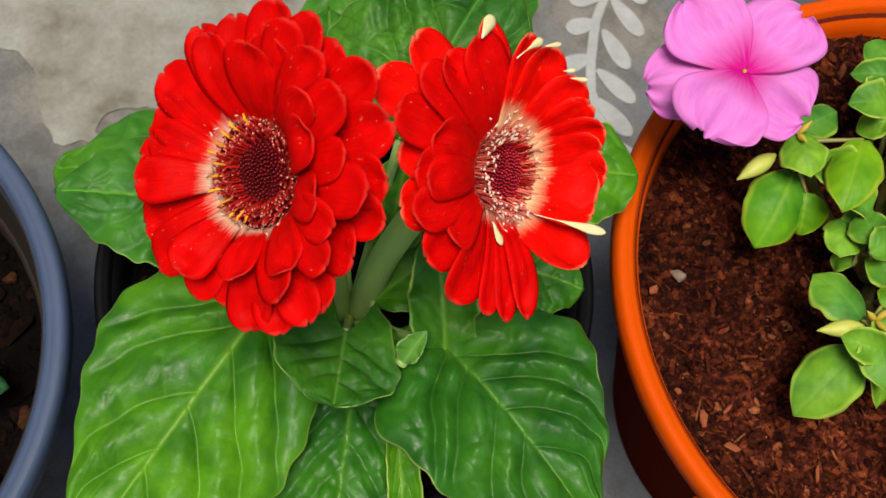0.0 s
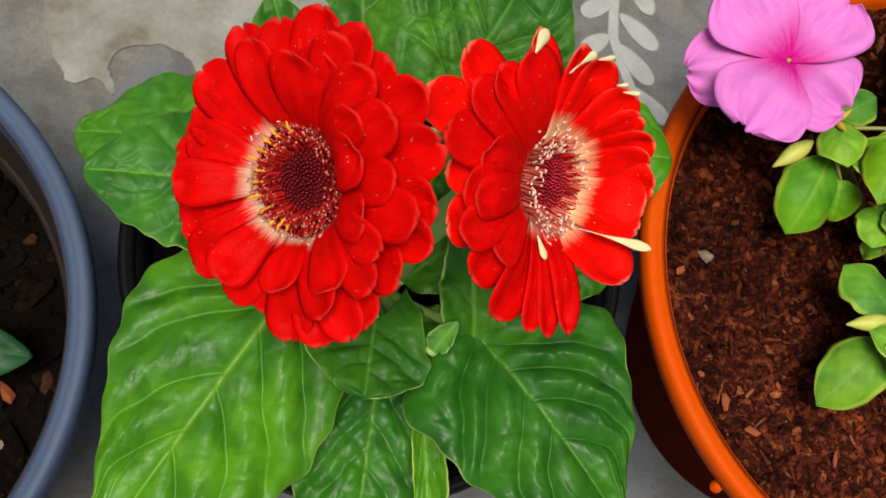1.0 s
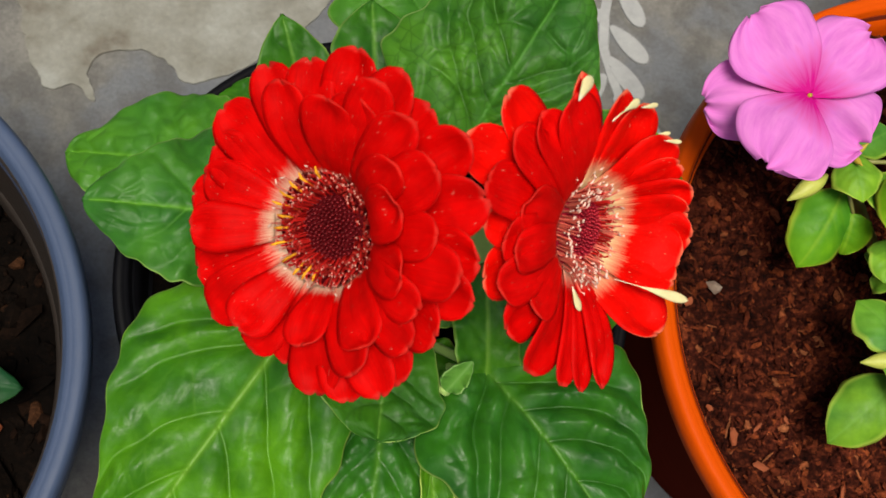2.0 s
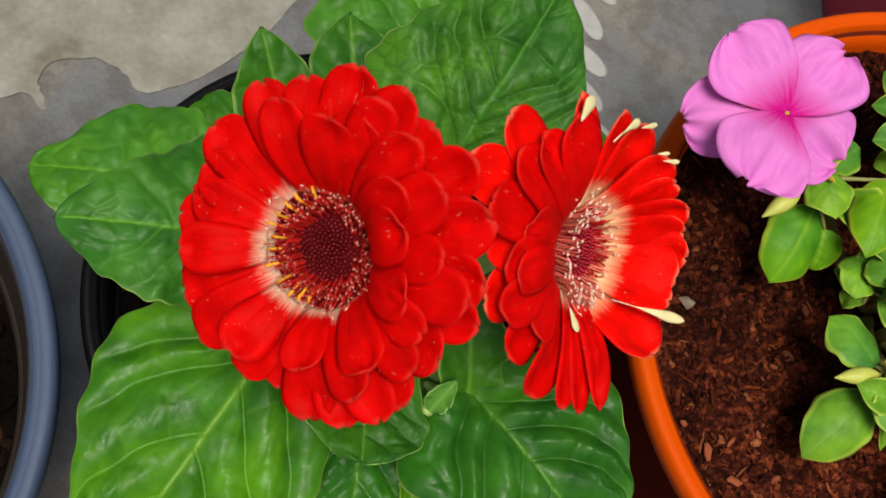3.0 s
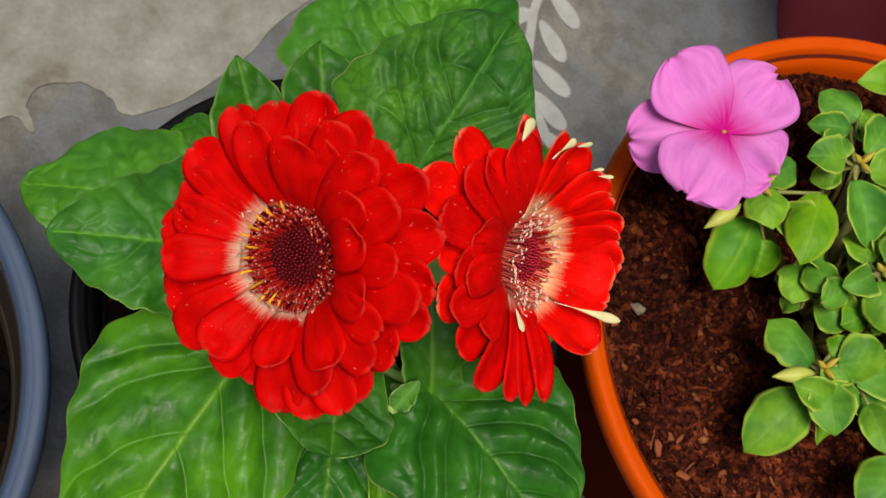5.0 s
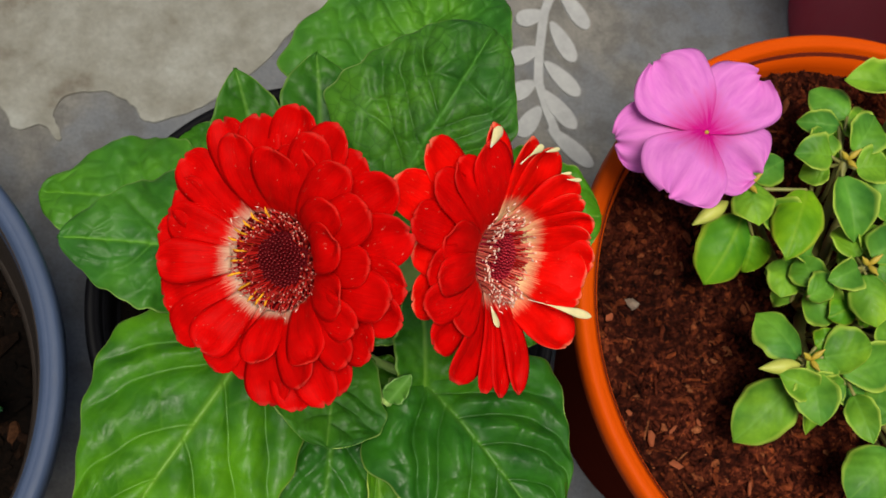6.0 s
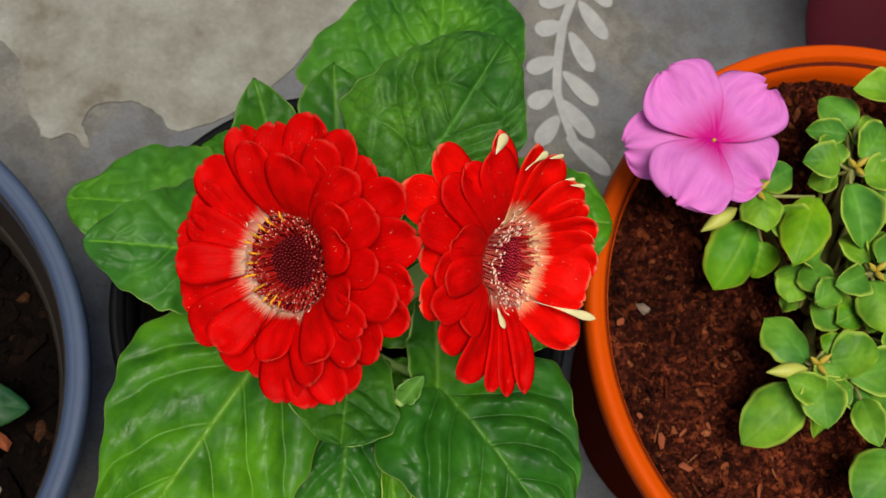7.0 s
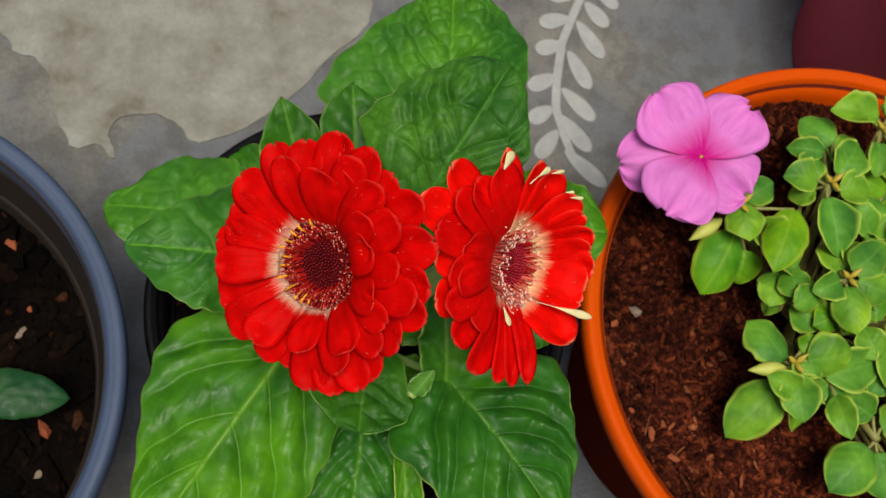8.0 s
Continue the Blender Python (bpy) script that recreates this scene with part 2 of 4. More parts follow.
RED = petal_material("red_petal", (0.70, 0.0012, 0.0008), (0.47, 0.0004, 0.0004), (0.70, 0.46, 0.32), 0.02, 0.20)
RED_PLAIN = petal_material("red_petal_full", (0.70, 0.0012, 0.0008), (0.47, 0.0004, 0.0004), (0.78, 0.36, 0.24), 0.0, 0.06, glitter=0.04)
# cream-based petals; their red is brightened for light missing on the right-hand head
RED_CREAM_LIT = petal_material("red_petal_cream_base_lit", (0.82, 0.0030, 0.0008), (0.60, 0.0010, 0.0004), (0.88, 0.72, 0.38), 0.10, 0.40, 0.05, hem_share=0.18)
CREAM = petal_material("cream_petal", (0.84, 0.76, 0.42), (0.72, 0.60, 0.26), (0.9, 0.84, 0.6), 0.1, 0.3)
PINK = petal_material("pink_petal", (0.83, 0.27, 0.71), (0.67, 0.15, 0.60), (0.62, 0.008, 0.26), 0.10, 0.46, 0.25, 0.55, 7.0, 0.0, glint_flecks=0.0)
DISC = plain("maroon_disc", (0.055, 0.001, 0.003), (0.13, 0.004, 0.007), 500, 0.7, 0.4, shine=0.05)
DISC_RED = plain("crimson_disc", (0.24, 0.006, 0.018), (0.42, 0.014, 0.035), 500, 0.7, 0.4, shine=0.05)
BALSAM = leaf_material("balsam_leaf", (0.086, 0.235, 0.019), (0.180, 0.40, 0.038), (0.18, 0.40, 0.055), (0.46, 0.62, 0.08), 0.46, 90.0, side=(0.12, 0.31, 0.040), web=0.0, relief=0.10, gloss=0.20)
BALSAM_YOUNG = leaf_material("young_balsam_leaf", (0.11, 0.30, 0.008), (0.20, 0.42, 0.012), (0.30, 0.48, 0.03), (0.42, 0.50, 0.04), 0.46, 90.0, side=(0.22, 0.42, 0.012), web=0.0, relief=0.10, gloss=0.20)
BALSAM_STEM = plain("balsam_stem", (0.16, 0.17, 0.04), (0.28, 0.26, 0.07), 120, 0.5, 0.3)


def filament_material(name, shaft, tip, reach=0.72):
    m, t, p, _ = nodes_of(name)
    c = mix_of(t, ramp_of(t, trait(t, "along"), [(reach, (0, 0, 0)), (reach + 0.15, (1, 1, 1))]), shaft, tip)
    geo = t.nodes.new("ShaderNodeNewGeometry")
    c = mix_of(t, 1.0, c, ramp_of(t, geo.outputs["Random Per Island"], [(0.0, (0.6,) * 3), (1.0, (1.15,) * 3)]), "MULTIPLY")
    t.links.new(c, p.inputs["Base Color"])
    p.inputs["Roughness"].default_value = 0.5
    p.inputs["Specular IOR Level"].default_value = 0.06
    return m


FIL_RED = filament_material("red_filament", (0.42, 0.012, 0.010), (0.80, 0.42, 0.33), 0.86)
FIL_DARK = filament_material("maroon_filament", (0.20, 0.004, 0.004), (0.34, 0.020, 0.014), 0.7)
FIL_PALE = filament_material("pale_filament", (0.72, 0.17, 0.12), (0.88, 0.62, 0.50), 0.66)
FIL_YELLOW = filament_material("yellow_anther", (0.50, 0.05, 0.01), (0.88, 0.38, 0.02), 0.35)
FLORET = filament_material("disc_floret", (0.11, 0.003, 0.005), (0.36, 0.055, 0.060), 0.84)

FLORET_PINK = filament_material("crimson_floret", (0.26, 0.005, 0.016), (0.55, 0.050, 0.070))


# ---- mesh helpers ----
def mesh_from(name, verts, faces, smooth=True, **traits):
    me = bpy.data.meshes.new(name)
    me.from_pydata([tuple(map(float, v)) for v in verts], [], faces)
    for key, values in traits.items():
        at = me.attributes.new(key, "FLOAT", "POINT")
        at.data.foreach_set("value", np.asarray(values, dtype=np.float32).ravel())
    if smooth:
        me.polygons.foreach_set("use_smooth", np.ones(len(me.polygons), dtype=bool))
    me.update()
    return me


def thing(name, at, label, category, group="", kind=""):
    ob = new(name)
    ob.location = at
    return tagged(ob, label, category, group, kind)


def part(name, me, material, parent, label=""):
    ob = new(name, me)
    if not me.materials:
        me.materials.append(material)
    if parent is not None:
        ob.parent = parent
        if parent.type == "EMPTY":
            ob.matrix_parent_inverse = Matrix.Translation(-parent.location)
    return tagged(ob, label)


def unit(v):
    v = np.asarray(v, float)
    return v / np.linalg.norm(v)


def sheet(name, P, thick, **traits):
    """A thin closed body over a grid of points P[i, j]."""
    nu, nv = P.shape[:2]
    n = np.cross(np.gradient(P, axis=0), np.gradient(P, axis=1))
    n /= np.linalg.norm(n, axis=2, keepdims=True) + 1e-12
    verts = np.concatenate([P.reshape(-1, 3), (P - n * thick).reshape(-1, 3)])
    k, faces = nu * nv, []
    at = lambda i, j: i * nv + j
    for i in range(nu - 1):
        for j in range(nv - 1):
            q = (at(i, j), at(i + 1, j), at(i + 1, j + 1), at(i, j + 1))
            faces += [q, tuple(k + a for a in reversed(q))]
    edge = [at(i, 0) for i in range(nu)] + [at(nu - 1, j) for j in range(1, nv)] + [at(i, nv - 1) for i in range(nu - 2, -1, -1)] + [at(0, j) for j in range(nv - 2, 0, -1)]
    for a, b in zip(edge, edge[1:] + edge[:1]):
        faces.append((b, a, k + a, k + b))
    return mesh_from(name, verts, faces, **{key: np.concatenate([v.ravel(), v.ravel()]) for key, v in traits.items()})


def lathe(name, profile, centre, seg=112, wobble=0.0):
    """A body turned round a vertical axis from (radius, height) pairs, closed where the radius is 0."""
    verts, faces, n = [], [], len(profile)
    for i in range(seg):
        a = 2 * math.pi * i / seg
        for r, z in profile:
            rr = r * (1 + wobble * math.sin(2 * a + 0.7) + wobble * 0.5 * math.sin(3 * a))
            verts.append((centre[0] + rr * math.cos(a), centre[1] + rr * math.sin(a), centre[2] + z))
    for i in range(seg):
        j = (i + 1) % seg
        for k in range(n - 1):
            faces.append((i * n + k, j * n + k, j * n + k + 1, i * n + k + 1))
    return mesh_from(name, verts, faces)


def tubes(name, paths, sides=6):
    """Thin round rods in one mesh; each path is a list of (point, radius)."""
    verts, faces, along = [], [], []
    for path in paths:
        pts = np.array([p for p, r in path], float)
        tang = np.gradient(pts, axis=0)
        start = len(verts)
        side = unit(np.cross(tang[0], (0.31, 0.22, 0.93)))
        for i, (p, r) in enumerate(path):
            tt = unit(tang[i])
            side = unit(side - tt * (side @ tt))
            up = np.cross(tt, side)
            for s in range(sides):
                a = 2 * math.pi * s / sides
                verts.append(pts[i] + r * (math.cos(a) * side + math.sin(a) * up))
                along.append(i / (len(path) - 1))
        for i in range(len(path) - 1):
            for s in range(sides):
                a, b = start + i * sides + s, start + i * sides + (s + 1) % sides
                faces.append((a, b, b + sides, a + sides))
        faces.append(tuple(start + s for s in reversed(range(sides))))
        faces.append(tuple(start + (len(path) - 1) * sides + s for s in range(sides)))
    return mesh_from(name, verts, faces, along=along)


def bend(a, b, c, r0, r1, n=9):
    """Points and radii on a curve from a by b to c."""
    a, b, c = (np.asarray(v, float) for v in (a, b, c))
    return [((1 - s) ** 2 * a + 2 * s * (1 - s) * b + s * s * c, r0 + (r1 - r0) * s) for s in np.linspace(0, 1, n)]


def crumbs(name, spots, seed):
    """Many small uneven lumps in one mesh; spots holds (x, y, z, size, stretch)."""
    rng = np.random.default_rng(seed)
    bm = bmesh.new()
    bmesh.ops.create_icosphere(bm, subdivisions=1, radius=1.0)
    base = np.array([v.co[:] for v in bm.verts])
    tri = np.array([[v.index for v in f.verts] for f in bm.faces])
    bm.free()
    verts, faces = [], []
    for k, (x, y, z, size, longer) in enumerate(spots):
        lump = base * (1 + rng.uniform(-0.32, 0.32, (len(base), 1)))
        lump = lump * np.array([size * longer, size * rng.uniform(0.6, 1.0), size * rng.uniform(0.4, 0.8)])
        a, b = rng.uniform(0, 6.28), rng.uniform(-0.5, 0.5)
        ca, sa, cb, sb = math.cos(a), math.sin(a), math.cos(b), math.sin(b)
        turn = np.array([[ca, -sa, 0], [sa, ca, 0], [0, 0, 1]]) @ np.array([[cb, 0, sb], [0, 1, 0], [-sb, 0, cb]])
        verts.append(lump @ turn.T + (x, y, z))
        faces.append(tri + k * len(base))
    return mesh_from(name, np.concatenate(verts), np.concatenate(faces).tolist(), smooth=False)


def soil_bed(name, centre, radius, count, sizes, material, seed, label, heap=0.004, fibres=0):
    """Uneven soil in a pot: a rough bed and loose crumbs on it."""
    rng = np.random.default_rng(seed)
    height = lambda x, y: heap * (noise.fractal(Vector((x * 28, y * 28, seed)), 0.7, 2.0, 4) + 0.6 * noise.noise(Vector((x * 160, y * 160, seed))))
    verts, faces, rings, seg = [], [], 26, 72
    for i in range(rings + 1):
        for j in range(seg):
            r, a = radius * i / rings, 2 * math.pi * j / seg
            x, y = centre[0] + r * math.cos(a), centre[1] + r * math.sin(a)
            verts.append((x, y, centre[2] + height(x, y)))
    for i in range(rings):
        for j in range(seg):
            k = (j + 1) % seg
            faces.append((i * seg + j, (i + 1) * seg + j, (i + 1) * seg + k, i * seg + k))
    bed = new(name, mesh_from(name, verts, faces))
    bed.data.materials.append(material)
    tagged(bed, label, "soil", kind="stuff")
    spots = []
    for _ in range(count):
        r, a = radius * 0.985 * math.sqrt(rng.random()), rng.uniform(0, 6.28)
        x, y = centre[0] + r * math.cos(a), centre[1] + r * math.sin(a)
        size = sizes[0] + (sizes[1] - sizes[0]) * rng.random() ** 3
        spots.append((x, y, centre[2] + height(x, y) + size * 0.15, size, rng.uniform(1.0, 2.2)))
    for _ in range(fibres):
        r, a = radius * 0.97 * math.sqrt(rng.random()), rng.uniform(0, 6.28)
        x, y = centre[0] + r * math.cos(a), centre[1] + r * math.sin(a)
        size = rng.uniform(0.0004, 0.0009)
        spots.append((x, y, centre[2] + height(x, y) + 0.0009, size, rng.uniform(3.0, 8.0)))
    part("crumbs", crumbs("crumbs", spots, seed), material, bed)
    return bed


# ---- ground ----
ground = new("ground", mesh_from("ground", [(-300, -300, 0), (300, -300, 0), (300, 300, 0), (-300, 300, 0)], [(0, 1, 2, 3)], smooth=False))
ground.data.materials.append(CONCRETE)
tagged(ground, "grey worn concrete yard floor with darker stains", "ground", kind="structure")


def spill(name, outline, thick, material, seed):
    """A thin skin on the ground with a frayed, rounded edge."""
    pts = []
    n = len(outline)
    for i in range(n):
        p0, p1, p2, p3 = (np.array(outline[(i + k - 1) % n]) for k in range(4))
        for s in np.linspace(0, 1, 10, endpoint=False):
            q = 0.5 * (2 * p1 + (p2 - p0) * s + (2 * p0 - 5 * p1 + 4 * p2 - p3) * s * s + (3 * p1 - p0 - 3 * p2 + p3) * s ** 3)
            w = 0.0022 * noise.noise(Vector((q[0] * 90, q[1] * 90, seed))) + 0.001 * noise.noise(Vector((q[0] * 300, q[1] * 300, seed)))
            pts.append((q[0] + w, q[1] + w))
    bm = bmesh.new()
    top = bm.faces.new([bm.verts.new((x, y, thick)) for x, y in pts])
    out = bmesh.ops.extrude_face_region(bm, geom=[top])
    for v in out["geom"]:
        if isinstance(v, bmesh.types.BMVert):
            v.co.z = 0.0
    bmesh.ops.recalc_face_normals(bm, faces=bm.faces)
    me = bpy.data.meshes.new(name)
    bm.to_mesh(me)
    bm.free()
    me.materials.append(material)
    return new(name, me)


SPILL = [(-0.30, 0.47), (-0.224, 0.411), (-0.212, 0.397), (-0.198, 0.391), (-0.187, 0.380), (-0.181, 0.356), (-0.173, 0.338), (-0.164, 0.325), (-0.150, 0.330), (-0.1355, 0.321), (-0.141, 0.339),
         (-0.136, 0.351), (-0.112, 0.357), (-0.095, 0.349), (-0.083, 0.338), (-0.065, 0.343), (-0.045, 0.354), (-0.010, 0.386), (0.010, 0.414), (0.035, 0.440), (0.042, 0.468), (0.06, 0.60), (-0.05, 0.75), (-0.30, 0.70)]
tagged(spill("pavement", SPILL, 0.0014, CEMENT, 3), "pale cream cement skin spilt on the grey floor with a ragged edge", "cement patch", kind="structure")

# painted sprig on the floor: a stalk and drop-shaped strokes on both sides
sprig = thing("floor_painting", (0.19, 0.42, 0), "white painted leaf-sprig pattern on the concrete floor", "floor painting")


def stroke(base, turn, length, width):
    n, pts = 20, []
    for i in range(n):
        a = 2 * math.pi * i / n
        u = 0.5 - 0.5 * math.cos(a)
        w = math.sin(a) * width * 0.5 * (0.62 + 0.45 * u)
        pts.append((u * length, w))
    c, s = math.cos(radians(turn)), math.sin(radians(turn))
    pts = [(base[0] + c * x - s * y, base[1] + s * x + c * y) for x, y in pts]
    verts = [(x, y, 0.0016) for x, y in pts] + [(x, y, 0.0) for x, y in pts]
    faces = [tuple(range(n))] + [(i, n + i, n + (i + 1) % n, (i + 1) % n) for i in range(n)]
    return mesh_from("stroke", verts, faces, smooth=False)


for x, y, turn, mm in ((0.213, 0.489, -48, 26), (0.206, 0.471, -56, 35), (0.198, 0.444, -62, 34), (0.192, 0.411, -44, 34), (0.190, 0.388, -50, 35), (0.193, 0.359, -40, 40),
                       (0.200, 0.473, -164, 25), (0.193, 0.450, -158, 22), (0.188, 0.421, -152, 25), (0.184, 0.394, -144, 22), (0.188, 0.375, -125, 28),
                       (0.219, 0.512, -52, 32), (0.209, 0.497, -165, 26)):
    part("stroke", stroke((x, y - 0.003), turn, mm * 1.05 / 1000, 0.0155), CHALK, sprig)
STALK = [(0.222, 0.525), (0.209, 0.488), (0.200, 0.466), (0.193, 0.447), (0.188, 0.414), (0.187, 0.391), (0.193, 0.369), (0.200, 0.350)]
vs = [(x + d, y, z) for x, y in STALK for d in (-0.0035, 0.0035) for z in (0.0, 0.0012)]
fs = []
for i in range(len(STALK) - 1):
    a, b = 4 * i, 4 * i + 4
    fs += [(a + 1, a + 3, b + 3, b + 1), (a, a + 1, b + 1, b), (a + 3, a + 2, b + 2, b + 3)]
part("stalk", mesh_from("stalk", vs, fs, smooth=False), CHALK, sprig)


# ---- pots ----
def pot(name, centre, r, h, lip, band, base, wall, material, label, inner_step=None, rim_name="rim", inside=None):
    """A tapered plastic pot: a thin wall and, round its mouth, a rolled rim with a band below it."""
    ob = thing(name, (centre[0], centre[1], 0), label, "flower pot", "pots on the yard floor")
    neck = r - lip * 0.75
    body = [(0.0, 0.004), (base - 0.006, 0.004), (base - 0.002, 0.0), (base, 0.003), (neck - 0.001, h - band), (neck, h - band + 0.004), (neck - 0.001, h - 0.004),
            (neck - wall, h - 0.004)]
    if inner_step:
        body += [(neck - wall - 0.001, h - inner_step), (neck - wall - 0.0055, h - inner_step - 0.002), (neck - wall - 0.007, h - inner_step - 0.005)]
    body += [(base - 0.004 if not inner_step else base - 0.006, 0.012), (0.0, 0.012)]
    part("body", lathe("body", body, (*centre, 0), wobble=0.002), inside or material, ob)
    b, t = lip * 0.18, lip
    slope = (neck - wall - base + 0.004) / (h - 0.016)
    liner = [(r - t - 0.0008, h - 0.014), (neck - wall - 0.0007, h - 0.016)] if inner_step else [(neck - wall - 0.0007 - slope * (d - 0.004), h - d) for d in (0.0065, 0.015, 0.024)]
    rim = [(neck - 0.0005, h - band), (r - 0.0015, h - band), (r, h - band + 0.0015), (r, h - 0.005), (r - b * 0.4, h - 0.0018), (r - b, h - 0.0003), (r - b * 1.5, h), (r - t * 0.50, h + 0.0001), (r - t * 0.56, h - 0.0003), (r - t * 0.64, h - 0.0005), (r - t + b * 1.2, h - 0.0008),
           (r - t + b, h - 0.0015), (r - t + b * 0.3, h - 0.003), (r - t, h - 0.006)] + liner
    part(rim_name, lathe(rim_name, rim, (*centre, 0), wobble=0.002), material, ob)
    return ob


orange_pot = pot("flower_pot", (0.288, 0.171), 0.1565, 0.225, 0.010, 0.012, 0.098, 0.003, ORANGE, "large orange plastic flower pot, its wall coloured dark for shade", inside=ORANGE_SHADED)
tab = lathe("moulding_nub", [(0.0, 0.004), (0.0014, 0.0036), (0.0024, 0.002), (0.0028, 0.0)], (0.288 - 0.1565 * 0.788, 0.171 - 0.1565 * 0.616, 0.2095), 16)
part("moulding_nub", tab, ORANGE, orange_pot)
slate_pot = pot("flower_pot", (-0.2390, 0.120), 0.1437, 0.223, 0.0108, 0.014, 0.086, 0.003, SLATE_SHEEN, "dark plastic flower pot, blue sky sheen painted on its thick rounded rim", inner_step=0.054, inside=DUSTY_SHADED)
part("inner_ledge", lathe("inner_ledge", [(0.1300, 0.1772), (0.1288, 0.1768), (0.1264, 0.1758), (0.1250, 0.1742), (0.1246, 0.1690)], (-0.2390, 0.120, 0), wobble=0.002), DUSTY_SHADED, slate_pot, "dusty brown ledge round the inside, darkened for shade")
black_pot = pot("flower_pot", (0.017, 0.171), 0.109, 0.210, 0.008, 0.02, 0.066, 0.002, BLACK, "glossy black plastic flower pot under the gerbera leaves")
maroon_pot = pot("flower_pot", (0.495, 0.455), 0.15, 0.20, 0.010, 0.024, 0.105, 0.003, MAROON, "dark maroon glossy plastic pot standing behind the orange pot")

soil_bed("potting_soil", (0.288, 0.171, 0.205), 0.1445, 16000, (0.0006, 0.0026), COIR, 5, "reddish brown coarse coir potting soil with pale crumbs", 0.0035, 2200)
soil_bed("potting_soil", (-0.2386, 0.120, 0.165), 0.126, 1500, (0.0015, 0.007), PEAT_SHADED, 6, "dark potting soil with pebbles and bark bits, blackened for shade", 0.005)
soil_bed("potting_soil", (0.017, 0.171, 0.18), 0.096, 800, (0.0012, 0.004), PEAT_SHADED, 7, "dark potting soil under the gerbera plant", 0.004)
soil_bed("potting_soil", (0.495, 0.455, 0.17), 0.132, 60, (0.002, 0.005), PEAT_SHADED, 8, "dark soil in the maroon pot", 0.004)


def stone(name, at, size, longer, material, seed, label, group):
    ob = new(name, crumbs(name, [(*at, size, longer)], seed))
    ob.data.materials.append(material)
    tagged(ob, label, "stone" if name == "pebble" else "bark chip", group)


PALE_STONE = plain("pale_stone", (0.13, 0.09, 0.065), (0.27, 0.21, 0.155), 300, 0.8, 0.4)
RED_CHIP = plain("coir_chip", (0.17, 0.035, 0.009), (0.34, 0.082, 0.022), 260, 0.85, 0.5)
stone("pebble", (0.165, 0.176, 0.209), 0.0036, 1.1, PALE_STONE, 51, "small pale pebble lying on the coir soil", "stones on the soil")
for k, (x, y, size, longer) in enumerate(((0.153, 0.169, 0.0026, 1.1), (0.171, 0.111, 0.0026, 1.7), (0.182, 0.115, 0.0018, 2.0), (0.196, 0.119, 0.0021, 1.3), (0.183, 0.099, 0.0028, 1.9),
                                          (0.161, 0.123, 0.0018, 1.4), (0.220, 0.088, 0.0022, 2.0))):
    stone("bark_chip", (x, y, 0.2080), size * 0.78, longer * 1.15, RED_CHIP, 60 + k, "orange-brown coir chip lying on the soil", "coir chips on the soil")
for k, (x, y, size, pale) in enumerate(((-0.137, 0.085, 0.0028, 1), (-0.138, 0.107, 0.0040, 0), (-0.155, 0.156, 0.0034, 1), (-0.151, 0.169, 0.0020, 0), (-0.165, 0.204, 0.0034, 0))):
    if pale:
        stone("pebble", (x, y, 0.168), size, 1.3, PALE_STONE, 80 + k, "small pale pebble on dark soil", "stones on the soil")
    else:
        stone("bark_chip", (x, y, 0.168), size, 1.3, RED_CHIP, 80 + k, "reddish brown bark chip on dark soil", "bark chips on dark soil")


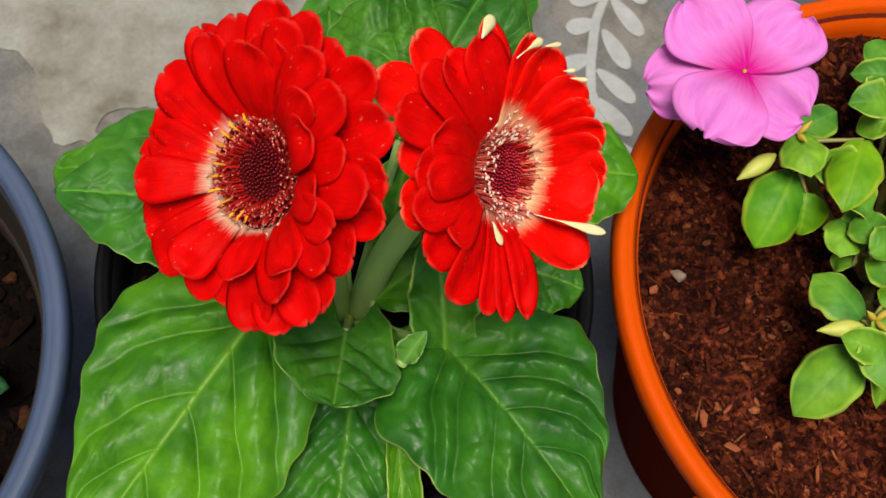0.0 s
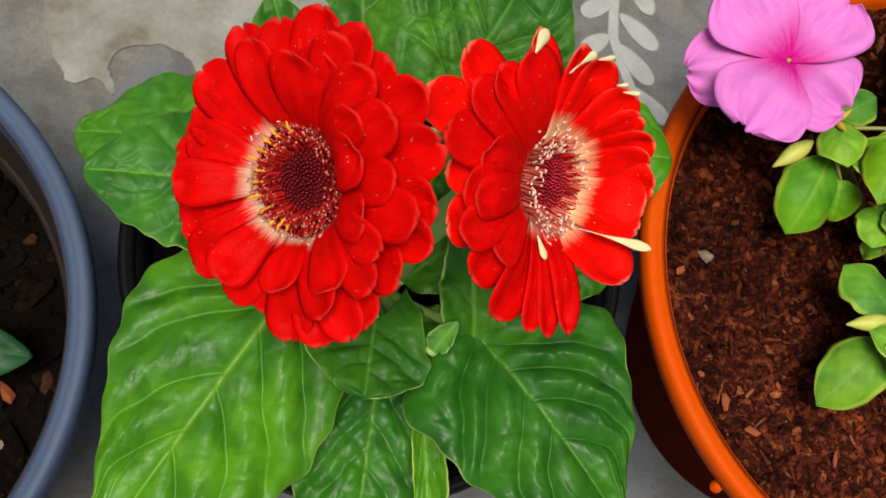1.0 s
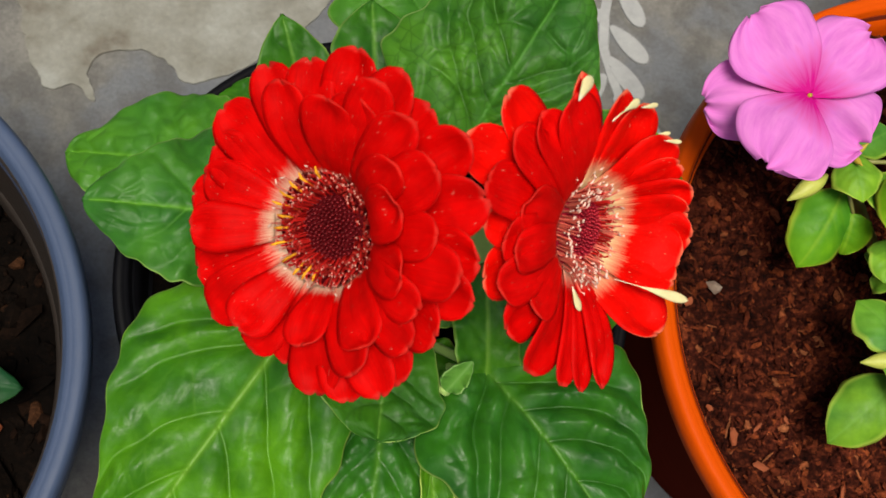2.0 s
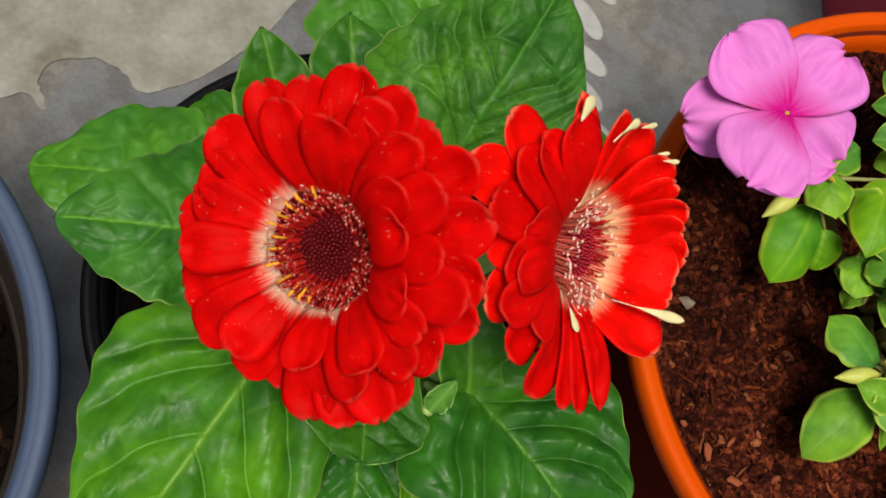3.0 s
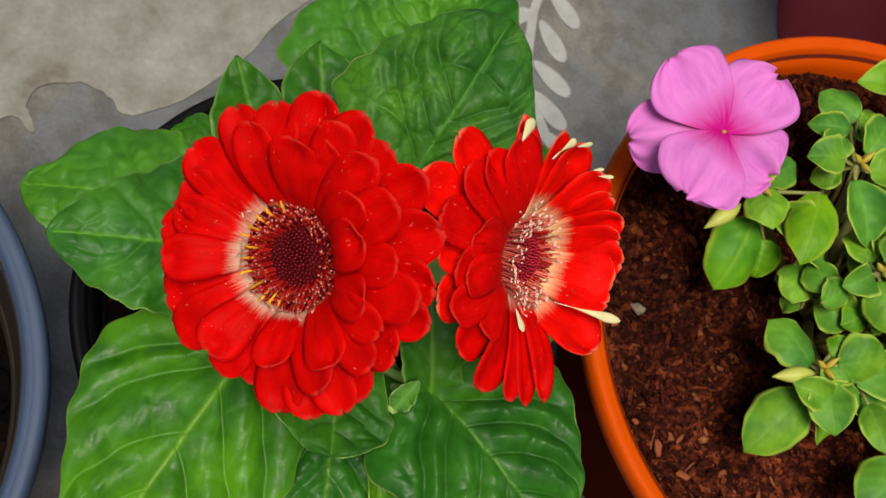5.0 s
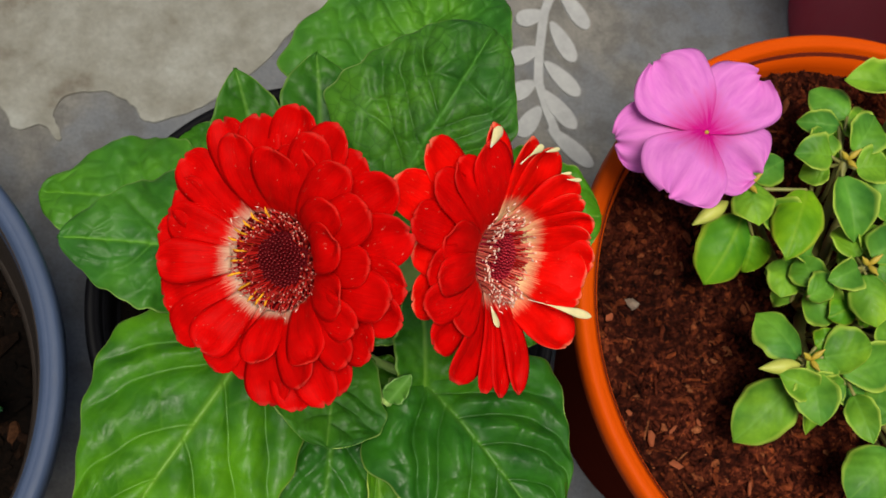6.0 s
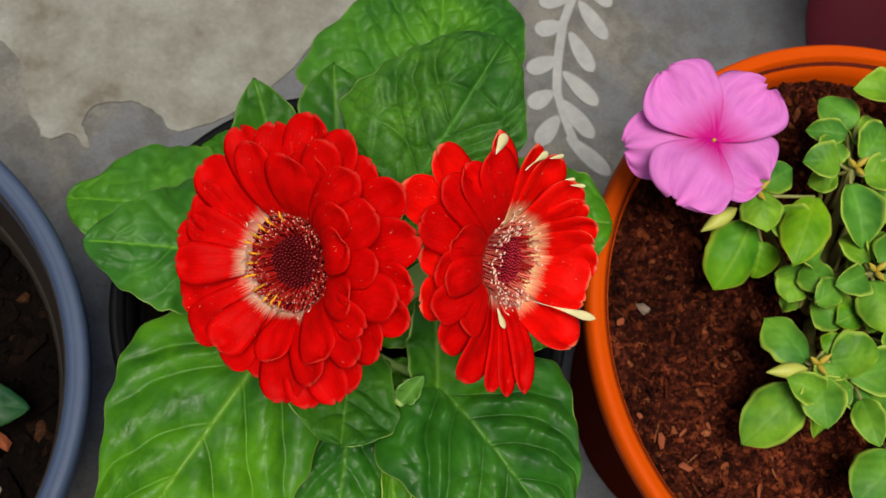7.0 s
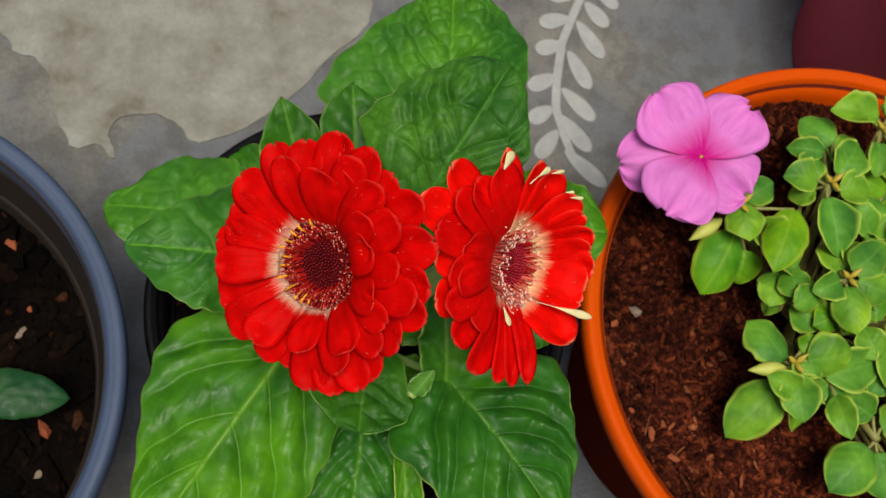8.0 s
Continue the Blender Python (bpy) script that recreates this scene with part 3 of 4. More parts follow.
# ---- leaves ----
def blade(name, B, T, wl, wr, up=(0, 0, 1), arch=0.01, cup=0.0, wave=0.003, lobes=4.5, widest=0.85, blunt=0.6, quilt=0.0016, nveins=5, droop=0.0, seed=0, nu=100, nv=65, thick=0.0006, pucker=0.0008, lean=0.42, edge=0.982, back=0.0, first=0.03, last=0.83, curve=1.2, twigs=True, twig=0.14, pointed=False, grain=120.0):
    """A leaf blade from its foot B to its tip T: half-widths to its left and right (a number, or millimetres at even steps from foot to tip), basal lobes that
    reach back past the foot, arched along the midrib, cupped across, puffed between the side veins, which branch towards the margin."""
    B, T = np.asarray(B, float), np.asarray(T, float)
    L = np.linalg.norm(T - B)
    X = (T - B) / L
    N = unit(np.asarray(up, float) - X * (np.asarray(up, float) @ X))
    Y = np.cross(N, X)
    u = np.linspace(0, 1, nu)[:, None] * np.ones((1, nv))
    v = np.ones((nu, 1)) * np.linspace(-1, 1, nv)[None, :]
    rng = np.random.default_rng(seed + 11)
    ph = rng.uniform(0, 6.28, 6)

    def half_width(w):
        if isinstance(w, (int, float)):
            t = np.clip(u, 1e-4, 1 - 1e-4) ** widest
            f = (1 - np.abs(2 * t - 1) ** 2.2) ** blunt
            return w * f
        k, n = np.array(w, float) / 1000, len(w)
        x = np.clip(u * (n - 1), 0, n - 1 - 1e-6)
        i = np.floor(x).astype(int)
        f = x - i
        ext = np.concatenate([[2 * k[0] - k[1]], k, [2 * k[-1] - k[-2]]])
        p0, p1, p2, p3 = ext[i], ext[i + 1], ext[i + 2], ext[i + 3]
        y = 0.5 * (2 * p1 + (p2 - p0) * f + (2 * p0 - 5 * p1 + 4 * p2 - p3) * f * f + (3 * p1 - p0 - 3 * p2 + p3) * f ** 3)
        last_span = np.clip((x - (n - 2)), 0, 1)
        return np.maximum(np.where((x > n - 2) & (not pointed), k[-2] * np.sqrt(np.clip(1 - last_span ** 2, 0, 1)) * 0.6 + y * 0.4, y), 0.0002)

    av = np.abs(v)
    W = np.where(v > 0, half_width(wl), half_width(wr))
    big = max(W.max(), 1e-4)
    scallop = 1 + 0.020 * np.sin(2 * math.pi * lobes * u + ph[0] + np.sign(v) * 0.6) + 0.018 * np.sin(2 * math.pi * lobes * 2.3 * u + ph[1] + np.sign(v))
    y = v * W * scallop
    along = u * L - back * (1 - u) ** 3 * av ** 2
    # side veins leave the midrib in turn, bow forward and branch
    warp = np.array([[noise.noise(Vector((u[i, j] * 4 + seed, v[i, j] * 2.0, 0.7 * seed))) for j in range(nv)] for i in range(nu)])
    u_w = u + 0.030 * warp
    best, fine_best = np.full(u.shape, 9.0), np.full(u.shape, 9.0)
    for side_of in (-1, 1):
        here = (np.sign(v) == side_of) | (v == 0)
        starts = [first + (last - first) * (k + (0.35 if side_of > 0 else 0.0) + rng.uniform(-0.12, 0.12)) / nveins for k in range(nveins)]
        for k, uk in enumerate(starts):
            rise = lean * (1 - 0.35 * k / nveins)
            line = uk + rise * av ** curve
            best = np.where(here, np.minimum(best, np.abs(u_w - line) * L), best)
            if twigs:
                for a0 in (0.22, 0.42, 0.62):
                    a0 += rng.uniform(-0.07, 0.07)
                    for slope in (rise * curve * a0 ** (curve - 1) + rng.uniform(0.5, 0.8), rise * curve * a0 ** (curve - 1) - rng.uniform(0.5, 0.8)):
                        twig = uk + rise * a0 ** curve + slope * (av - a0)
                        gap = np.abs(u_w - twig) * L / math.sqrt(1 + (slope * L / big) ** 2 * 0.5)
                        ends = np.maximum(a0 - av, 0) + np.maximum(av - a0 - 0.20, 0)
                        fine_best = np.where(here, np.minimum(fine_best, gap + ends * 0.12), fine_best)
    side = np.exp(-(best / ((0.0005 + 0.0017 * L) * (1.15 - 0.75 * av))) ** 2) * np.clip(1.15 - av, 0, 1)
    thin = twig * np.exp(-(fine_best / (0.0005 + 0.0012 * L)) ** 2) * np.clip(1.1 - av, 0, 1)
    mid = np.exp(-(np.abs(y) / (0.0004 + 0.010 * L * (1.08 - u))) ** 2) * (u < 0.97)
    vein = np.clip(np.maximum(side, thin) * (1 - mid), 0, 1)
    puff = (1 - np.exp(-(best / (0.001 + 0.040 * L)) ** 1.3)) * (1 - np.exp(-np.abs(y) / (0.001 + 0.06 * L))) * (1 - 0.8 * av ** 6)
    puff = puff * (0.85 + 0.15 * (1 - np.exp(-fine_best / (0.001 + 0.020 * L))))
    ripple = wave * av ** 2.2 * (np.sin(2 * math.pi * lobes * 0.62 * u + ph[2] + 1.4 * np.sign(v)) + 0.5 * np.sin(2 * math.pi * lobes * 1.3 * u + ph[3] - np.sign(v)))
    def dome(i, j):
        near = noise.voronoi(Vector((along[i, j] * grain + seed + 0.4 * warp[i, j], y[i, j] * grain, 0.3 * seed)))[0]
        return 1 - math.exp(-(4.0 * (near[1] - near[0])) ** 1.7)
    cell = np.array([[dome(i, j) for j in range(nv)] for i in range(nu)]) if pucker else np.zeros(u.shape)
    fine = np.array([[noise.fractal(Vector((u[i, j] * L * 40 + seed, y[i, j] * 40, 0.3 * seed)), 0.8, 2.0, 3) for j in range(nv)] for i in range(nu)])
    z = arch * 4 * u * (1 - u) - droop * u ** 3 + cup * (y / big) ** 2 + quilt * puff * (0.85 + 0.15 * cell) + pucker * cell * (1 - av ** 4) - 0.010 * L * (0.5 * mid + side * (0.3 + 0.7 * (1 - av))) + ripple * np.sin(math.pi * np.clip(u, 0, 1)) ** 0.5 + 0.0006 * fine * min(1.0, L / 0.05)
    P = B + X * along[..., None] + Y * y[..., None] + N * z[..., None]
    rim = np.clip((av - edge) / (0.996 - edge), 0, 1) * (0.9 if pointed else np.clip(0.60 + 0.9 * warp + 0.35 * np.sin(9 * u + ph[4] + 2 * np.sign(v)), 0.3, 0.9))
    return sheet(name, P, thick, vein=vein, midrib=mid, rim=rim)


gerbera = thing("gerbera_plant", (0.017, 0.165, 0.18), "gerbera plant with two red double flower heads and broad green leaves", "flowering plant")
CROWN = np.array((0.018, 0.160, 0.186))


def gerbera_leaf(B, T, wl, wr, material=LEAF, label="", **shape):
    ob = part("leaf", blade("leaf", B, T, wl, wr, **shape), material, gerbera, label)
    B = np.asarray(B, float)
    midway = (B + CROWN) / 2 + np.array((0, 0, -0.012))
    part("petiole", tubes("petiole", [bend(CROWN + (B - CROWN) * 0.08, midway, B + (np.asarray(T, float) - B) * 0.03 + np.array((0, 0, -0.001)), 0.0022, 0.0020)], 8), STEM, ob)
    return ob


gerbera_leaf((-0.008, 0.162, 0.236), (-0.086, 0.040, 0.222), (6, 20, 37, 46, 47, 43, 35, 21, 0), (8, 34, 46, 51, 46, 35, 26, 14, 0), arch=0.004, cup=-0.006, seed=1, wave=0.0025, quilt=0.0066, lean=0.42, curve=1.12, last=0.78, edge=0.984, pucker=0.0005, grain=55.0, nveins=4,
             nu=190, nv=121, lobes=3.5, label="broad bright green leaf with pale veins")
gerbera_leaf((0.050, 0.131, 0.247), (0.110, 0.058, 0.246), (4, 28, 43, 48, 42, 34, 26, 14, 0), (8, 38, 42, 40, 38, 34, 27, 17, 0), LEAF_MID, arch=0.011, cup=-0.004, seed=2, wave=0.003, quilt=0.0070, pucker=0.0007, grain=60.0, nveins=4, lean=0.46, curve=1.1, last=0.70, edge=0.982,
             nu=170, nv=111, lobes=3, back=0.004)
gerbera_leaf((0.014, 0.129, 0.258), (0.010, 0.097, 0.268), (10, 15, 18, 20, 22, 22, 20, 15, 0), (7, 14, 20, 25, 26, 23, 18, 12, 0), LEAF_SHADED, arch=-0.001, cup=0.004, seed=3, wave=0.0022, quilt=0.0026, nveins=3, lean=0.45, pucker=0.0004, grain=110.0, edge=0.968, lobes=2.2,
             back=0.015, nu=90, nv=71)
gerbera_leaf((0.020, 0.125, 0.212), (0.010, 0.026, 0.200), 0.030, 0.028, LEAF_MID, arch=0.010, cup=-0.004, seed=5, quilt=0.004, nveins=4)
gerbera_leaf((0.036, 0.112, 0.218), (0.043, 0.030, 0.214), 0.0075, 0.0055, LEAF, arch=0.006, cup=0.006, seed=18, quilt=0.001, nveins=4, wave=0.001, edge=0.90)
gerbera_leaf((-0.028, 0.205, 0.222), (-0.117, 0.220, 0.195), (5, 16, 24, 28, 29, 28, 23, 15, 0), (5, 18, 28, 34, 34, 31, 24, 13, 0), LEAF_SOFT, edge=0.985, arch=0.006, cup=-0.006, seed=6, quilt=0.0026, nveins=4, lean=0.36, curve=1.1, last=0.72)
gerbera_leaf((-0.012, 0.176, 0.258), (-0.098, 0.178, 0.266), (4, 16, 24, 27, 27, 26, 21, 13, 0), (4, 20, 32, 38, 36, 29, 23, 13, 0), LEAF_SOFT, arch=0.004, cup=-0.009, seed=7, quilt=0.0028, nveins=4, lean=0.36, curve=1.1, last=0.72)
gerbera_leaf((-0.005, 0.205, 0.215), (-0.062, 0.246, 0.206), 0.024, 0.024, LEAF_SHADED, arch=0.008, seed=8)
gerbera_leaf((-0.020, 0.216, 0.262), (-0.033, 0.248, 0.285), 0.017, 0.014, LEAF_SHADED, arch=0.002, cup=0.002, seed=9, nu=40, nv=23, nveins=3, blunt=0.9, widest=0.75, wave=0.001, lobes=2)
gerbera_leaf((0.006, 0.226, 0.256), (0.002, 0.269, 0.264), 0.018, 0.018, LEAF_SHADED, arch=0.003, cup=0.004, seed=10, nu=40, nv=23, nveins=3, blunt=0.9, widest=0.75, wave=0.001, lobes=2)
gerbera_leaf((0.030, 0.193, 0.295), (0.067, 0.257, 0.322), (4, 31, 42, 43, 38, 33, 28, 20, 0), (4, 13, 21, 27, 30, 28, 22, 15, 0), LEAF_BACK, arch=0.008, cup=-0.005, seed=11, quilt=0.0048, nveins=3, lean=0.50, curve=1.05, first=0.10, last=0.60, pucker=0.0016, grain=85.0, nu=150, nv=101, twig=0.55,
             label="dark green puckered leaf standing behind the flowers", lobes=3, wave=0.002)
gerbera_leaf((0.050, 0.236, 0.244), (0.058, 0.352, 0.232), (10, 45, 64, 62, 50, 39, 27, 14, 0), (6, 25, 36, 40, 43, 41, 34, 22, 0), LEAF_SOFT, edge=0.98, arch=0.012, cup=-0.004, seed=12, quilt=0.0060, lean=0.5, curve=1.1, last=0.66, nveins=4, nu=150, nv=101, lobes=2.5, wave=0.002, pucker=0.0012, twig=0.3)
gerbera_leaf((0.072, 0.204, 0.236), (0.138, 0.208, 0.244), 0.034, 0.026, arch=0.008, cup=-0.004, seed=13, nveins=4)
gerbera_leaf((0.072, 0.166, 0.240), (0.112, 0.156, 0.240), 0.018, 0.018, arch=0.005, seed=14, nveins=3)
gerbera_leaf((0.054, 0.120, 0.245), (0.047, 0.167, 0.272), 0.014, 0.013, LEAF, arch=0.003, cup=0.005, seed=15, nu=36, nv=21, nveins=3)
gerbera_leaf((0.026, 0.152, 0.228), (0.066, 0.178, 0.244), 0.015, 0.015, LEAF, arch=0.004, seed=19, nu=50, nv=31, nveins=3)
gerbera_leaf((0.030, 0.142, 0.214), (0.046, 0.112, 0.226), 0.016, 0.014, LEAF, arch=0.003, seed=20, nu=50, nv=31, nveins=3)
gerbera_leaf((0.030, 0.168, 0.246), (0.035, 0.196, 0.276), 0.014, 0.014, LEAF, arch=0.002, seed=16, nu=36, nv=21, nveins=3)
gerbera_leaf((0.036, 0.117, 0.258), (0.0438, 0.1270, 0.268), 0.0050, 0.0040, LEAF_PALE, arch=0.001, cup=0.005, seed=17, nu=30, nv=17, nveins=1, twigs=False, quilt=0.0, pucker=0.0, wave=0.0008, blunt=0.9)


# ---- gerbera flower heads ----
def axes(a):
    a = unit(a)
    u = unit(np.array((1.0, 0, 0)) - a[0] * a)
    return a, u, np.cross(a, u)


def ray_petal(C, ax, row, r0, width, arch, seed, trough=0.0, narrow=0.56, tip_curl=0.0, nu=22, nv=11, peak=0.71, taper=3.0):
    """A ray petal: its turn round the head in degrees, its reach in mm, how steeply it rises in degrees, and its width in mm where it is out of the common."""
    turn, reach, rise = row[:3]
    width = row[3] / 1000 if len(row) > 3 else width
    a, u, v = ax
    rng = np.random.default_rng(seed)
    d = math.cos(radians(turn)) * u + math.sin(radians(turn)) * v
    tip = C + reach / 1000 * (math.cos(radians(rise)) * d + math.sin(radians(rise)) * a)
    foot = C + r0 * d + 0.0005 * a
    L = np.linalg.norm(tip - foot)
    X = (tip - foot) / L
    Y = unit(np.cross(a, X) + rng.uniform(-0.12, 0.12) * a)
    N = np.cross(X, Y)
    s = np.linspace(0, 1, nu)[:, None] * np.ones((1, nv))
    q = np.ones((nu, 1)) * np.linspace(-1, 1, nv)[None, :]
    rise_w = narrow + (1 - narrow) * np.sin(np.clip(s / peak, 0, 1) * math.pi / 2) ** 1.3
    fall_w = np.sqrt(np.clip(1 - 0.95 * (np.clip(s - peak, 0, 1) / (1.0 - peak)) ** taper, 0, 1))
    w = width * 0.5 * rise_w * fall_w
    y = q * w + rng.uniform(-0.0012, 0.0012) * s ** 2
    dimple = 0.0022 * rng.uniform(0.3, 1.5) * np.exp(-((s - 0.84) / 0.12) ** 2 - (q / 0.42) ** 2)
    notch = 0.034 * np.exp(-((q - rng.uniform(-0.3, 0.3)) / 0.2) ** 2) * np.clip((s - 0.85) / 0.15, 0, 1) * rng.uniform(0, 1.4)
    z = arch * L * 4 * s * (1 - s) - tip_curl * L * s ** 4 + trough * (y ** 2) / (width * 0.5) - dimple + 0.0003 * np.cos(q * 9.4) * np.sin(s * math.pi) + 0.0010 * np.sin(5 * s + seed) * q * s
    P = foot + X * (s * L * (1 - notch))[..., None] + Y * y[..., None] + N * z[..., None]
    return sheet("petal", P, 0.00045, along=s, across=q)


def sliver(C, ax, rows, width, nu=24, nv=9):
    """A narrow pale petal that runs through places given as turn, reach and rise; widths as shares of width at even steps."""
    a, u, v = ax
    pts = []
    for turn, reach, rise in rows:
        d = math.cos(radians(turn)) * u + math.sin(radians(turn)) * v
        pts.append(C + reach / 1000 * (math.cos(radians(rise)) * d + math.sin(radians(rise)) * a))
    s = np.linspace(0, 1, nu)
    if len(pts) == 2:
        line, w = pts[0] + (pts[1] - pts[0]) * s[:, None], 0.06 + 0.94 * np.clip(s / 0.7, 0, 1) ** 0.9 * np.sqrt(np.clip(1 - np.clip((s - 0.55) / 0.45, 0, 1) ** 2.6, 0, 1))
    else:
        line = (1 - s[:, None]) ** 2 * pts[0] + 2 * (s * (1 - s))[:, None] * pts[1] + s[:, None] ** 2 * pts[2]
        w = 0.06 + 0.94 * np.clip((s - 0.3) / 0.5, 0, 1) ** 1.3 * np.sqrt(np.clip(1 - np.clip((s - 0.7) / 0.3, 0, 1) ** 2.4, 0, 1))
    X = np.gradient(line, axis=0)
    X /= np.linalg.norm(X, axis=1, keepdims=True)
    Y = np.cross(a, X)
    q = np.linspace(-1, 1, nv)
    P = line[:, None, :] + Y[:, None, :] * (q[None, :] * w[:, None] * width / 2)[..., None] + a * ((1 - q[None, :] ** 2) * w[:, None] * width * 0.16)[..., None]
    along = s[:, None] * np.ones((1, nv))
    return sheet("petal", P, 0.0004, along=along, across=np.ones((nu, 1)) * q[None, :])


def head(C, axis, r_disc, outer, inner, petal_mat, stalk, filaments, label, extra=(), shown=True, slim=False, disc_mat=None, floret_mat=None, ring=1.35, core=(0, 0, 0)):
    C, ax = np.asarray(C, float), axes(axis)
    a, u, v = ax
    D = C + np.asarray(core, float)
    # disc: a shallow button with a dimple
    verts, faces, rings, seg = [D - 0.004 * a], [], 13, 40
    for i in range(1, rings + 1):
        r = r_disc * i / 8
        hgt = 0.0022 * max(0.0, 1 - (r / r_disc) ** 2) ** 0.5 + 0.0008 * min(1.0, r / r_disc) - 0.0012 * math.exp(-(r / (0.3 * r_disc)) ** 2)
        for j in range(seg):
            t = 2 * math.pi * j / seg
            verts.append(D + r * (math.cos(t) * u + math.sin(t) * v) + hgt * a)
    verts[0] = D + 0.0008 * a
    for j in range(seg):
        k = (j + 1) % seg
        faces.append((0, 1 + j, 1 + k))
        for i in range(rings - 1):
            faces.append((1 + i * seg + j, 1 + (i + 1) * seg + j, 1 + (i + 1) * seg + k, 1 + i * seg + k))
    hd = part("flower_head", mesh_from("disc", verts, faces), disc_mat or DISC, gerbera, label)
    # green cup behind the petals, and the stalk
    cup = [(0.0, -0.020), (0.004, -0.020), (0.009, -0.017), (0.0125, -0.011), (0.0135, -0.007), (0.011, -0.006), (0.0, -0.006)]
    vs_, fs_ = [], []
    for j in range(28):
        t = 2 * math.pi * j / 28
        for r, z in cup:
            vs_.append(C + r * (math.cos(t) * u + math.sin(t) * v) + z * a)
    for j in range(28):
        k = (j + 1) % 28
        for i in range(len(cup) - 1):
            fs_.append((j * 7 + i, k * 7 + i, k * 7 + i + 1, j * 7 + i + 1))
    part("calyx", mesh_from("calyx", vs_, fs_), STEM, hd)
    for k, row in enumerate(outer):
        arch = 0.07 + 0.03 * math.sin(k * 2.1)
        part("petal", ray_petal(C - 0.0012 * a - 0.0012 * (k % 2) * a, ax, row, r_disc * ring, (0.0135 if slim and 115 < row[0] < 225 else 0.0168) + 0.0018 * math.sin(k * 1.7), arch, k + 40, trough=(-0.06, 0.10, 0.02, -0.10)[k % 4], tip_curl=0.03, taper=1.7 if slim and not 115 < row[0] < 295 else (3.0, 2.4, 2.7)[k % 3]), RED if slim and 205 < row[0] < 290 else petal_mat, hd)
    for k, row in enumerate(inner):
        part("petal", ray_petal(C + 0.0006 * a, ax, row, r_disc * (1.3 if slim else 1.45), (0.0142 if slim else 0.0150) + 0.0015 * math.sin(k * 2.3), 0.10 + 0.03 * math.sin(k * 1.3), k + 90, trough=(-0.10, 0.06, -0.04)[k % 3], tip_curl=0.02), petal_mat if 180 < row[0] < 310 and shown else RED_PLAIN, hd)
    for rows, width, up in extra:
        part("petal", sliver(C + up * a, ax, rows, width), CREAM, hd, "pale cream curled petal")
    # florets of the disc in a spiral, then the ring of filaments
    paths = []
    for k in range(170):
        r = r_disc * 0.82 * math.sqrt((k + 0.5) / 170)
        t = k * 2.39996
        p = D + r * (math.cos(t) * u + math.sin(t) * v) + (0.0022 * (1 - (r / r_disc) ** 2) ** 0.5 + 0.0004) * a
        paths.append([(p, 0.00038), (p + 0.0009 * a, 0.00046), (p + 0.0015 * a, 0.00014)])
    part("floret_button", tubes("floret_button", paths, 5), floret_mat or FLORET, hd)
    rng = np.random.default_rng(len(outer))
    for name, mat, count, ra, rb, ha, hb, rad, lean, a0, a1 in filaments:
        paths = []
        for k in range(count):
            t = radians(a0 + (a1 - a0) * (k + rng.uniform(0, 0.8)) / count)
            d = math.cos(t) * u + math.sin(t) * v
            side = np.cross(a, d)
            r = rng.uniform(ra, rb)
            hh = rng.uniform(ha, hb)
            p0 = D + r * 0.9 * d
            p2 = D + (r + lean * rng.uniform(0.5, 1.3)) * d + hh * a + side * rng.uniform(-0.0007, 0.0007)
            p1 = (p0 + p2) / 2 + a * hh * 0.25
            path = bend(p0, p1, p2, rad, rad * 0.8, 5)
            hook = side * (0 if mat is FIL_YELLOW else rng.uniform(-0.0009, 0.0009))
            path.append((p2 + 0.0005 * a + 0.0003 * d + hook, rad * (1.3 if mat is FIL_PALE else 1.05)))
            path.append((p2 + 0.0007 * a + (0.0022 if mat is FIL_YELLOW else 0.0009) * d + 1.8 * hook, rad * 0.5))
            paths.append(path)
        part(name, tubes(name, paths, 5), mat, hd)
    S = C - 0.019 * a
    foot = np.asarray(stalk[0], float)
    bendpt = np.asarray(stalk[1], float)
    part("stem", tubes("stem", [bend(foot, bendpt, S, 0.0062, 0.0052, 16)], 12), STEM, gerbera)
    return hd


F1_OUTER = [(2, 54, 14), (19, 57, 13), (36, 58, 13), (51, 53, 13), (63, 55, 12), (80, 54, 11), (98, 49, 10), (115, 50, 9), (139, 47, 8), (153, 43, 9), (165, 42, 8), (177, 46, 7),
            (205, 46, 7), (221, 48, 8), (245, 44, 10), (261, 42, 12), (277, 48, 11), (289, 50, 12), (303, 51, 13), (311, 50, 13), (335, 49, 15), (349, 54, 14)]
F1_INNER = [(352, 40, 29), (22, 41, 30), (40, 44, 27), (80, 43, 24), (316, 40, 27), (10, 48, 23), (31, 52, 21), (49, 52, 20), (63, 53, 19), (68, 46, 21), (103, 45, 19), (187, 40, 18), (239, 38, 21), (279, 34, 27), (303, 44, 23), (328, 48, 22), (345, 46, 24), (359, 55, 21)]
F2_OUTER = [(2, 33, 51), (20, 33, 50), (36, 35, 45), (55, 36, 40), (70, 38, 34), (84, 43, 25), (97, 45, 19), (110, 50, 11), (134, 55, 1, 17), (152, 57, -1, 17), (172, 44, 3, 17), (197, 44, 5, 17), (218, 44, 9, 17),
            (236, 48, 13, 17), (249, 48, 18, 9), (257, 49, 21, 9), (267, 48, 24, 11), (298, 40, 39, 20), (323, 32, 52), (343, 32, 53)]
F2_INNER = [(120, 47.5, 12, 17), (132, 47, 7, 15), (145, 49.5, 5, 15), (161, 51, 4, 16), (164, 39, 12, 15), (179, 42, 8, 15), (184, 40, 12, 14), (198, 44, 8, 15), (213, 36, 14, 15)]
